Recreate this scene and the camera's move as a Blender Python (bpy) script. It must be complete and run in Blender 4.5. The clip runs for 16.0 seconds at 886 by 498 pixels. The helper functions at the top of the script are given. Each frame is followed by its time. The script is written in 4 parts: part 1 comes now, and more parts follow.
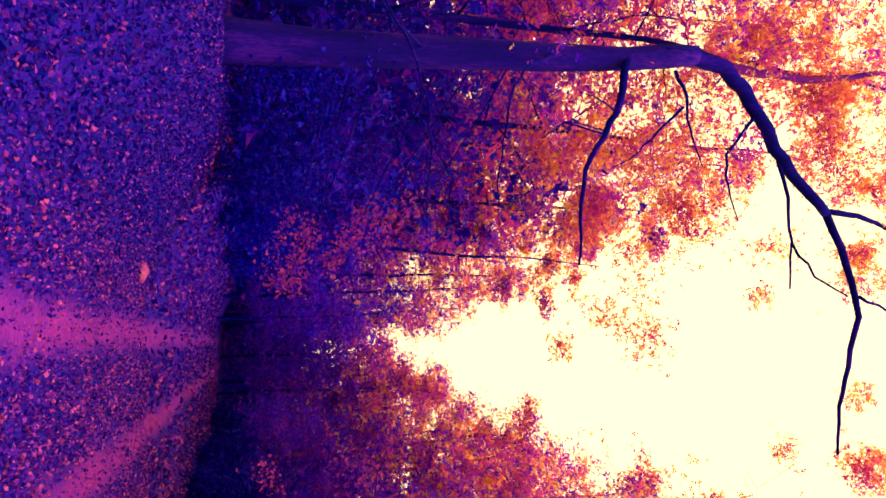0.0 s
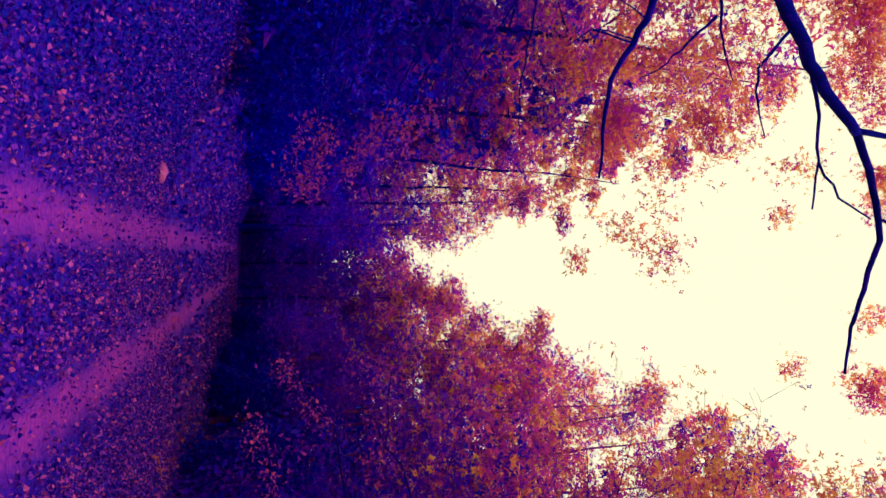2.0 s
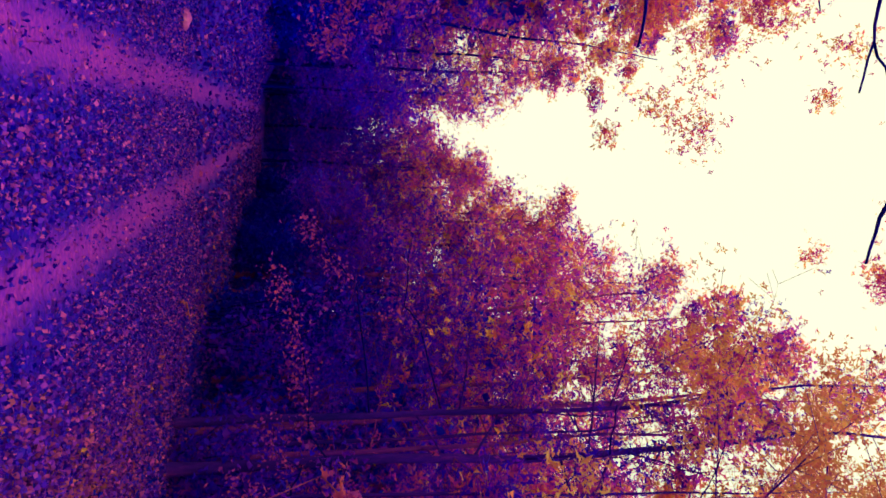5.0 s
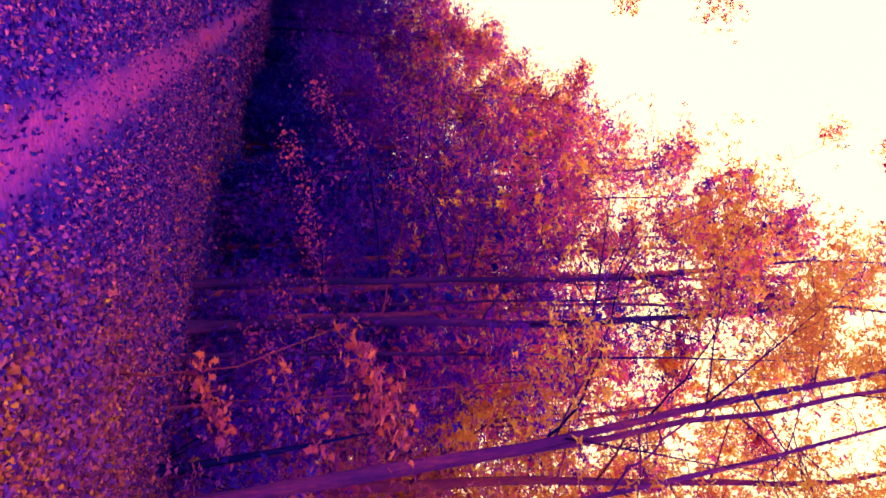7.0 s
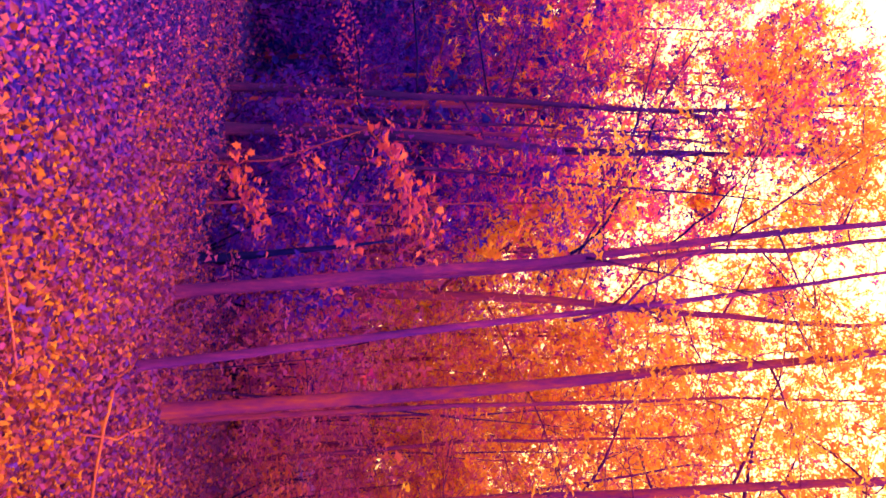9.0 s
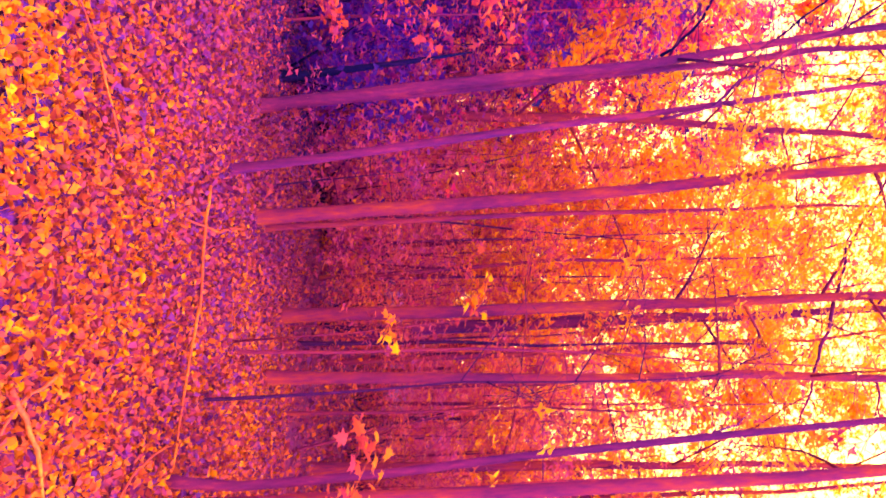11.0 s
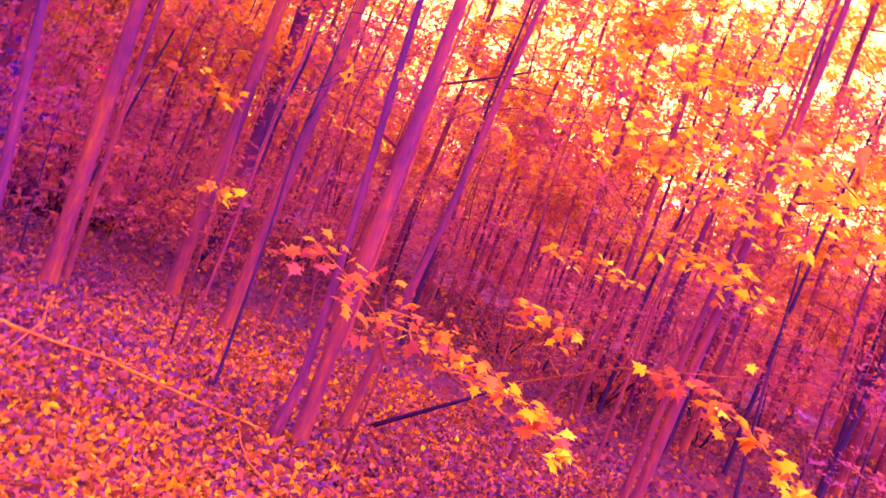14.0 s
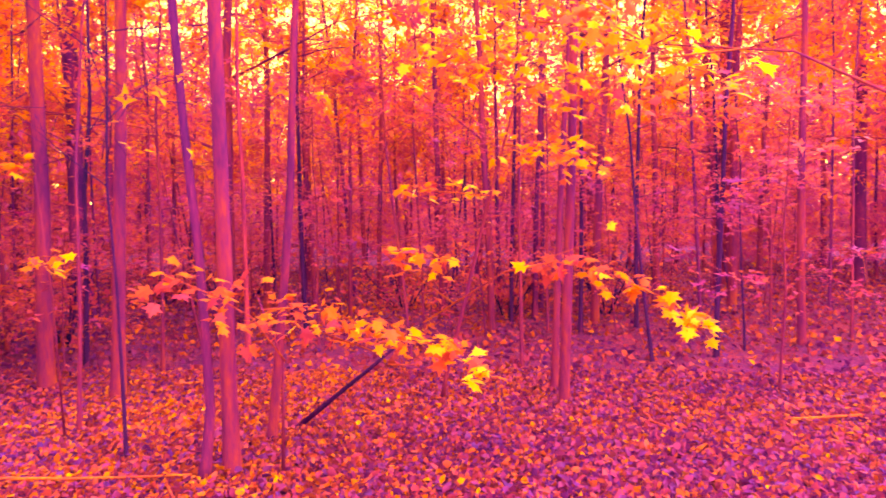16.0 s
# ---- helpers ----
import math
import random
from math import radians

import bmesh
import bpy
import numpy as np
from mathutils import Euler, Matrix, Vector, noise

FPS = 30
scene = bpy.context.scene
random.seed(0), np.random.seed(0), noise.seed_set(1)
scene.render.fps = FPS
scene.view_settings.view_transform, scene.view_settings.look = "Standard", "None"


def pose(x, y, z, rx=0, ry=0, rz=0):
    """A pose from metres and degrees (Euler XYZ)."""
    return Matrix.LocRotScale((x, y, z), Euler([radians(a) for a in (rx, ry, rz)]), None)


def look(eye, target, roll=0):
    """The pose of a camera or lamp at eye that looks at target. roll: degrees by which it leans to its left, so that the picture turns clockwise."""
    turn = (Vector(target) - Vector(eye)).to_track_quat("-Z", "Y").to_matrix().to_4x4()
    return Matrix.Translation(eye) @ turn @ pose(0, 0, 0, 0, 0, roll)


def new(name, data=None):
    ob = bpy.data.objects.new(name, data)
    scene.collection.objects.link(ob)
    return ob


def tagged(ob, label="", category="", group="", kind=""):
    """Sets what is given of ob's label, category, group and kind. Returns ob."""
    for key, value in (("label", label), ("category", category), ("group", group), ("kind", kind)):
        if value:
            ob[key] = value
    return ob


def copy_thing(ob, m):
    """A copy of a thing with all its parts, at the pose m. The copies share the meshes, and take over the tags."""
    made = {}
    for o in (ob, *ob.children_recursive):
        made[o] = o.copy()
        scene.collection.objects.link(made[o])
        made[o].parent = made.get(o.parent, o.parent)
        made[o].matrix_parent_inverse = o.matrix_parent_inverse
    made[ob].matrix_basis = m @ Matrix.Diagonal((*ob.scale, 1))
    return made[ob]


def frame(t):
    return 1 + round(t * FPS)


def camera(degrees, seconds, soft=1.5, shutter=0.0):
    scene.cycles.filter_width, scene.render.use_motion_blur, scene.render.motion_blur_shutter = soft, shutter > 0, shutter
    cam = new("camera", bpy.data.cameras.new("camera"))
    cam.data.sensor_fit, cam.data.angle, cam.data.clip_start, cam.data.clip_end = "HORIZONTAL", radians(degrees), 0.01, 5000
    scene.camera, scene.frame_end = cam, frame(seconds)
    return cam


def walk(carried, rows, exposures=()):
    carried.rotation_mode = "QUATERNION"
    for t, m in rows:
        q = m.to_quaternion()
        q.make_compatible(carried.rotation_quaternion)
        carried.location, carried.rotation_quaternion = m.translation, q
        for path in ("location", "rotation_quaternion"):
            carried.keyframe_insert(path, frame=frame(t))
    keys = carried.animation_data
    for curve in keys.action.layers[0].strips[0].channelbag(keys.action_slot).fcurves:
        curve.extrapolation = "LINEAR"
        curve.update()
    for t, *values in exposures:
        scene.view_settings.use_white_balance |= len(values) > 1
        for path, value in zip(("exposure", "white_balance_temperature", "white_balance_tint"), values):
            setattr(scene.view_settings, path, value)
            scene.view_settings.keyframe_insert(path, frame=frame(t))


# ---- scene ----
EXPOSURES = [  # seconds, stops, kelvin, tint
    (0.0, -0.05, 4650, 18), (1.0, -0.55, 4020, 18), (4.0, -0.8, 3680, 18), (6.5, -0.2, 4100, 17), (8.0, 0.45, 5100, 17), (10.5, 1.35, 6700, 15), (11.5, 1.53, 7600, 11), (13.0, 1.53, 6900, 13), (15.0, 1.48, 5900, 13),
    (16.0, 1.64, 8300, 3),
]
cam = camera(65.35, 16.0, soft=1.6, shutter=0.3)
PATH = [
    (0, 0.0009, 0.0001, 1.4989, 178.484, -73.867, -85.57),
    (0.5, 0.0321, -0.0011, 1.5035, 178.166, -73.995, -87.011),
    (1, 0.0629, -0.0001, 1.5062, 177.695, -74.287, -88.559),
    (1.5, 0.0751, -0.0117, 1.5251, 177.672, -74.973, -90.55),
    (2, 0.0975, 0.0098, 1.5054, 177.41, -75.378, -91.749),
    (2.5, 0.1185, 0.0197, 1.504, 177.996, -75.734, -94.257),
    (3, 0.1378, 0.0294, 1.5062, 178.052, -76.301, -96.439),
    (3.5, 0.161, 0.034, 1.4992, 178.218, -76.556, -98.134),
    (4, 0.1823, 0.0452, 1.4928, 178.621, -76.876, -100.24),
    (6.5, 0.2989, -0.0392, 1.5121, 175.68, -78.036, -107.682),
    (7, 0.3267, -0.0519, 1.5099, 172.833, -78.436, -108.096),
    (7.5, 0.3422, -0.0564, 1.5148, 171.57, -78.909, -110.417),
    (8, 0.3544, -0.0543, 1.5075, 173.93, -79.305, -116.555),
    (8.2, 0.3587, -0.0602, 1.5124, 174.701, -79.537, -119.03),
    (10.3, 0.7204, -0.4529, 1.5399, -157.027, -85.208, -159.639),
    (10.5, 0.7322, -0.4574, 1.5428, -157.119, -85.879, -161.079),
    (11, 0.7531, -0.4708, 1.5291, 127.727, -87.647, -89.317),
    (11.5, 0.7708, -0.4929, 1.5231, 85.906, -84.571, -51.529),
    (12, 0.7919, -0.5019, 1.5263, 88.267, -73.856, -57.457),
    (12.5, 0.8006, -0.5351, 1.5098, 91.278, -58.627, -64.445),
    (13, 0.8176, -0.5812, 1.4838, 90.031, -45.438, -68.166),
    (13.5, 0.8367, -0.6211, 1.4871, 87.986, -32.8, -71.566),
    (14, 0.8416, -0.6553, 1.4841, 89.309, -20.968, -73.946),
    (14.5, 0.8379, -0.679, 1.4802, 89.61, -9.988, -75.585),
    (15, 0.8419, -0.7051, 1.4734, 88.421, -1.876, -76.532),
    (15.5, 0.8546, -0.7498, 1.4776, 87.857, -0.465, -79.387),
    (16, 0.8678, -0.7961, 1.4758, 87.751, 1, -84.269),
]
walk(cam, [(t, pose(*row)) for t, *row in PATH], EXPOSURES)

# ---- world ----
world = bpy.data.worlds.new("overcast_sky")
world.use_nodes = True
scene.world = world
wn, wl = world.node_tree.nodes, world.node_tree.links
wn.clear()
w_out = wn.new("ShaderNodeOutputWorld")
w_bg = wn.new("ShaderNodeBackground")
w_sky = wn.new("ShaderNodeTexSky")
w_sky.sky_type, w_sky.sun_disc = "NISHITA", False
w_sky.sun_elevation, w_sky.sun_rotation = radians(50), radians(120)
w_sky.dust_density = 6.0
w_dim = wn.new("ShaderNodeVectorMath")
w_dim.operation = "SCALE"
w_dim.inputs[3].default_value = 0.10
w_mix = wn.new("ShaderNodeMix")
w_mix.data_type = "RGBA"
w_mix.inputs[0].default_value = 0.92      # a closed, bright cloud layer over the clear sky
w_mix.inputs[7].default_value = (2.8, 1.8, 0.46, 1)
wl.new(w_sky.outputs[0], w_dim.inputs[0])
wl.new(w_dim.outputs[0], w_mix.inputs[6])
wl.new(w_mix.outputs[2], w_bg.inputs[0])
w_bg.inputs[1].default_value = 1.0
wl.new(w_bg.outputs[0], w_out.inputs[0])
sun = new("sun", bpy.data.lights.new("sun", "SUN"))
sun.data.energy, sun.data.angle, sun.data.color = 1.5, radians(25), (0.8, 0.74, 1.0)
sun.matrix_world = look((0, 0, 30), (-11, 14, 0))

# ---- materials ----
def shader(name):
    m = bpy.data.materials.new(name)
    m.use_nodes = True
    n = m.node_tree.nodes
    n.clear()
    return m, n, m.node_tree.links


def ramp(n, stops):
    r = n.new("ShaderNodeValToRGB")
    e = r.color_ramp.elements
    while len(e) < len(stops):
        e.new(0.5)
    for k, (p, c) in zip(e, stops):
        k.position, k.color = p, (*c, 1)
    return r


def leaf_material(name, stops, passing, through_light=0.45, by_object=False, clump=0.0):
    """Leaf tissue: each leaf has its own tone, with blotches, and whole sprays share a tone (clump); stops: its upper face, passing: the light that comes through."""
    m, n, l = shader(name)
    out, mix = n.new("ShaderNodeOutputMaterial"), n.new("ShaderNodeMixShader")
    bs, tl = n.new("ShaderNodeBsdfPrincipled"), n.new("ShaderNodeBsdfTranslucent")
    if by_object:
        pick = n.new("ShaderNodeObjectInfo").outputs["Random"]
    else:
        pick = n.new("ShaderNodeNewGeometry").outputs["Random Per Island"]
    co = n.new("ShaderNodeTexCoord")
    nz = n.new("ShaderNodeTexNoise")
    nz.inputs["Scale"].default_value = 22.0
    l.new(co.outputs["Object"], nz.inputs["Vector"])
    add = n.new("ShaderNodeMath")
    add.operation = "MULTIPLY_ADD"
    l.new(nz.outputs["Fac"], add.inputs[0])
    add.inputs[1].default_value = 0.3
    sub = n.new("ShaderNodeMath")
    sub.operation = "SUBTRACT"
    sub.inputs[1].default_value = 0.15
    if clump:
        wide, spread, less = n.new("ShaderNodeTexNoise"), n.new("ShaderNodeMapRange"), n.new("ShaderNodeMath")
        wide.inputs["Scale"].default_value = 0.9
        wide.inputs["Detail"].default_value = 3.0
        l.new(co.outputs["Object"], wide.inputs["Vector"])
        l.new(wide.outputs["Fac"], spread.inputs[0])
        spread.inputs[1].default_value, spread.inputs[2].default_value = 0.3, 0.7
        spread.inputs[4].default_value = clump
        less.operation = "MULTIPLY_ADD"
        less.inputs[1].default_value = 1 - clump
        l.new(pick, less.inputs[0])
        l.new(spread.outputs[0], less.inputs[2])
        pick = less.outputs[0]
    l.new(pick, sub.inputs[0])
    l.new(sub.outputs[0], add.inputs[2])
    r = ramp(n, stops)
    l.new(add.outputs[0], r.inputs[0])
    l.new(r.outputs[0], bs.inputs["Base Color"])
    r2 = ramp(n, passing)
    l.new(add.outputs[0], r2.inputs[0])
    l.new(r2.outputs[0], tl.inputs["Color"])
    bs.inputs["Roughness"].default_value = 0.55
    bs.inputs["Specular IOR Level"].default_value = 0.12
    mix.inputs[0].default_value = through_light
    l.new(bs.outputs[0], mix.inputs[1])
    l.new(tl.outputs[0], mix.inputs[2])
    l.new(mix.outputs[0], out.inputs[0])
    return m


def rough_material(name, stops, scale=(1, 1, 1), fine=30.0, coarse=3.0, bump=0.4, roughness=0.9):
    """Grain at two scales, with relief: bark, soil, stone."""
    m, n, l = shader(name)
    out, bs = n.new("ShaderNodeOutputMaterial"), n.new("ShaderNodeBsdfPrincipled")
    co, mp = n.new("ShaderNodeTexCoord"), n.new("ShaderNodeMapping")
    l.new(co.outputs["Object"], mp.inputs[0])
    mp.inputs["Scale"].default_value = scale
    a, b = n.new("ShaderNodeTexNoise"), n.new("ShaderNodeTexNoise")
    a.inputs["Scale"].default_value, b.inputs["Scale"].default_value = fine, coarse
    a.inputs["Detail"].default_value, a.inputs["Roughness"].default_value = 6, 0.65
    l.new(mp.outputs[0], a.inputs["Vector"])
    l.new(mp.outputs[0], b.inputs["Vector"])
    mx = n.new("ShaderNodeMath")
    mx.operation = "ADD"
    half = n.new("ShaderNodeMath")
    half.operation = "MULTIPLY_ADD"
    half.inputs[1].default_value, half.inputs[2].default_value = 0.55, -0.18
    l.new(a.outputs["Fac"], half.inputs[0])
    low = n.new("ShaderNodeMath")
    low.operation = "MULTIPLY"
    low.inputs[1].default_value = 0.76
    l.new(b.outputs["Fac"], low.inputs[0])
    l.new(half.outputs[0], mx.inputs[0])
    l.new(low.outputs[0], mx.inputs[1])
    r = ramp(n, stops)
    l.new(mx.outputs[0], r.inputs[0])
    l.new(r.outputs[0], bs.inputs["Base Color"])
    bs.inputs["Roughness"].default_value = roughness
    bs.inputs["Specular IOR Level"].default_value = 0.05
    bp = n.new("ShaderNodeBump")
    bp.inputs["Strength"].default_value, bp.inputs["Distance"].default_value = bump, 0.02
    l.new(a.outputs["Fac"], bp.inputs["Height"])
    l.new(bp.outputs[0], bs.inputs["Normal"])
    l.new(bs.outputs[0], out.inputs[0])
    return m


WARM = [(0.0, (0.76, 0.11, 0.12)), (0.35, (0.92, 0.3, 0.05)), (0.7, (1.0, 0.54, 0.04)), (1.0, (1.0, 0.78, 0.12))]
EVENING = [(0.0, (0.03, 0.005, 0.85)), (0.45, (0.16, 0.011, 0.85)), (0.75, (0.52, 0.022, 0.64)), (1.0, (0.92, 0.09, 0.26))]
DULL = [(0.0, (0.3, 0.024, 0.52)), (0.45, (0.64, 0.075, 0.26)), (0.8, (0.9, 0.24, 0.07)), (1.0, (0.98, 0.58, 0.06))]
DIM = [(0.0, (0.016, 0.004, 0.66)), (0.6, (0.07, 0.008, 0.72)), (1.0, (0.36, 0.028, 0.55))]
CANOPY = leaf_material("canopy_leaf", [(0.0, (0.38, 0.046, 0.24)), (0.4, (0.54, 0.115, 0.12)), (0.75, (0.688, 0.2752, 0.067)), (1.0, (0.791, 0.4988, 0.067))], WARM, 0.55, clump=0.5)
# shade within the lane's crowns is put into this leaf and CANOPY_LEFT
CANOPY_EDGE = leaf_material("edge_shade_leaf", [(0.0, (0.015, 0.004, 0.62)), (0.45, (0.06, 0.007, 0.7)), (0.75, (0.22, 0.015, 0.64)), (1.0, (0.56, 0.05, 0.34))], EVENING, 0.46, clump=0.6)
# sky light through the crowns, carried by brighter copies of the leaf colour
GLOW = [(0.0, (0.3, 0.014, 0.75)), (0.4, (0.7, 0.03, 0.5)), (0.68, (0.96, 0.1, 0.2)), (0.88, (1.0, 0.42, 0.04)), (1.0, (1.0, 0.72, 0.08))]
CANOPY_SUN = leaf_material("sunlit_leaf", [(0.0, (0.12, 0.01, 0.7)), (0.4, (0.34, 0.02, 0.55)), (0.75, (0.66, 0.06, 0.28)), (1.0, (0.88, 0.32, 0.05))], GLOW, 0.6, clump=0.6)
CANOPY_LEFT = leaf_material("shaded_crown_leaf", [(0.0, (0.008, 0.003, 0.5)), (0.5, (0.03, 0.005, 0.6)), (0.8, (0.12, 0.01, 0.6)), (1.0, (0.44, 0.034, 0.42))], EVENING, 0.34, clump=0.65)
# deep shade of the undergrowth, put into a near-black blue leaf colour
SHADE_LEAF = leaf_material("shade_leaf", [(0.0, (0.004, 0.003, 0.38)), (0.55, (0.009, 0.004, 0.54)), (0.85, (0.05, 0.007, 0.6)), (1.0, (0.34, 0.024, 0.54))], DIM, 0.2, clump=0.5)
# half and fully backlit copies of the dark crown leaf
OAK_BACKLIT = leaf_material("half_backlit_leaf", [(0.0, (0.1, 0.008, 0.62)), (0.5, (0.32, 0.018, 0.5)), (1.0, (0.7, 0.08, 0.22))], [(0.0, (0.4, 0.016, 0.7)), (0.4, (0.74, 0.04, 0.44)), (0.75, (0.97, 0.14, 0.12)), (1.0, (1.0, 0.5, 0.03))], 0.64, clump=0.6)
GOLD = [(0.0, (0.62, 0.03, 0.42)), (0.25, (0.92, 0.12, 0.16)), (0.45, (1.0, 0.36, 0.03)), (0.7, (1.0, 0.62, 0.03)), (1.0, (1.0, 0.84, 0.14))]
CANOPY_GOLD = leaf_material("backlit_gold_leaf", [(0.0, (0.2, 0.012, 0.55)), (0.4, (0.5, 0.04, 0.3)), (0.75, (0.76, 0.12, 0.12)), (1.0, (0.88, 0.32, 0.06))], GOLD, 0.88, clump=0.5)
UNDER_LEAF = leaf_material("understory_leaf", [(0.0, (0.19, 0.016, 0.6)), (0.45, (0.38, 0.042, 0.36)), (0.8, (0.58, 0.14, 0.12)), (1.0, (0.78, 0.4, 0.05))], DULL, 0.44, clump=0.55)
# yellower copy of CANOPY: bright sky at the crown's gaps as colour
CANOPY_RIM = leaf_material("rim_lit_leaf", [(0.0, (0.36, 0.044, 0.2)), (0.4, (0.54, 0.14, 0.07)), (0.75, (0.68, 0.3, 0.04)), (1.0, (0.78, 0.48, 0.06))], WARM, 0.5, clump=0.4)
# the deep wood's shade and haze are put into this violet leaf colour
HAZE_LEAF = leaf_material("dim_wood_leaf", [(0.0, (0.14, 0.012, 0.74)), (0.5, (0.32, 0.03, 0.54)), (0.85, (0.52, 0.085, 0.26)), (1.0, (0.72, 0.27, 0.07))], DULL, 0.4, clump=0.6)
SPRAY_LEAF = leaf_material("hanging_leaf", [(0.0, (0.14, 0.012, 0.56)), (0.5, (0.36, 0.028, 0.44)), (1.0, (0.69, 0.085, 0.23))], [(0.0, (0.36, 0.018, 0.56)), (1.0, (0.92, 0.11, 0.2))], 0.45)
# duller copy of the maple leaf, its shade put into the colour
MAPLE_DULL = leaf_material("maple_leaf_shaded", [(0.0, (0.34, 0.026, 0.26)), (0.6, (0.54, 0.07, 0.12)), (1.0, (0.74, 0.23, 0.05))], [(0.0, (0.56, 0.06, 0.2)), (1.0, (0.95, 0.36, 0.05))], 0.42, True)
MAPLE_ROSE = leaf_material("maple_leaf_rose", [(0.0, (0.2, 0.015, 0.42)), (0.5, (0.46, 0.045, 0.26)), (1.0, (0.74, 0.14, 0.12))], [(0.0, (0.48, 0.03, 0.36)), (1.0, (0.92, 0.18, 0.13))], 0.42, True)
MAPLE = leaf_material("maple_leaf", [(0.0, (0.636, 0.1548, 0.085)), (0.35, (0.74, 0.2924, 0.038)), (0.75, (0.808, 0.4472, 0.038)), (1.0, (0.834, 0.5848, 0.123))], WARM, 0.45, True)
LITTER_WOODS = leaf_material("fallen_leaf_orange", [(0.0, (0.09, 0.009, 0.28)), (0.25, (0.25, 0.024, 0.16)), (0.6, (0.4, 0.07, 0.05)), (0.86, (0.58, 0.2, 0.02)), (1.0, (0.78, 0.44, 0.06))], DULL, 0.12, clump=0.3)
LITTER_MAUVE = leaf_material("fallen_leaf_mauve", [(0.0, (0.06, 0.006, 0.46)), (0.3, (0.13, 0.011, 0.42)), (0.68, (0.26, 0.023, 0.28)), (1.0, (0.48, 0.1, 0.06))], DULL, 0.1, clump=0.2)
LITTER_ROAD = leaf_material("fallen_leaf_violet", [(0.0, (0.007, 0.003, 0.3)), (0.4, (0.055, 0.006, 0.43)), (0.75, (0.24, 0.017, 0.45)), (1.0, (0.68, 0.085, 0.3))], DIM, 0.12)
# shade under the undergrowth as colour of the fallen leaves
LITTER_EDGE = leaf_material("fallen_leaf_half_shaded", [(0.0, (0.012, 0.004, 0.46)), (0.35, (0.075, 0.008, 0.54)), (0.7, (0.26, 0.019, 0.42)), (1.0, (0.64, 0.09, 0.18))], DIM, 0.12)
BARK = rough_material("bark", [(0.3, (0.1, 0.011, 0.3)), (0.42, (0.17, 0.016, 0.29)), (0.5, (0.23, 0.024, 0.22)), (0.58, (0.3, 0.042, 0.15)), (0.72, (0.44, 0.12, 0.08))], (1, 1, 0.22), 34, 3.2, 0.4)
# darkest fallen leaf: shade on the bank and under bushes, as colour
LITTER_BANK = leaf_material("fallen_leaf_shaded", [(0.0, (0.003, 0.002, 0.24)), (0.6, (0.012, 0.004, 0.36)), (0.88, (0.13, 0.01, 0.42)), (1.0, (0.5, 0.05, 0.36))], DIM, 0.1)
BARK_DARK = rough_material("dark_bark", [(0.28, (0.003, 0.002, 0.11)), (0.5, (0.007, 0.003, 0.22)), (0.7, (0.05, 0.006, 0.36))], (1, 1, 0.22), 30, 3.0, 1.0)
BARK_PALE = rough_material("pale_bark", [(0.25, (0.12, 0.012, 0.34)), (0.5, (0.36, 0.035, 0.28)), (0.75, (0.66, 0.16, 0.12))], (1, 1, 0.25), 32, 3.4, 0.9)
# plum and dusk copy BARK darker, with trunk shade put into the colour
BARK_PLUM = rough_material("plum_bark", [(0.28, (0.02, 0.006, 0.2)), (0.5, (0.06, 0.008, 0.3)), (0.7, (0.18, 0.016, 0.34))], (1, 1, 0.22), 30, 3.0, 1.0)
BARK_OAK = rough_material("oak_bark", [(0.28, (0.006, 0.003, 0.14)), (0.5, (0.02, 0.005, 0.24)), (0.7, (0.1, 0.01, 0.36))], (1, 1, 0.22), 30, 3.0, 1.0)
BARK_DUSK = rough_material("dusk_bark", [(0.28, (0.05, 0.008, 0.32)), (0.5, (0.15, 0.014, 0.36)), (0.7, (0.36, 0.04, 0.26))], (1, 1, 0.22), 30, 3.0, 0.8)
STICK = rough_material("dead_wood", [(0.25, (0.2, 0.02, 0.22)), (0.5, (0.42, 0.07, 0.1)), (0.8, (0.66, 0.26, 0.07))], (1, 1, 1), 40, 4, 0.4)
STONE = rough_material("stone", [(0.3, (0.3, 0.03, 0.3)), (0.6, (0.6, 0.1, 0.3)), (0.8, (0.8, 0.3, 0.25))], (1, 1, 1), 25, 5, 0.3)


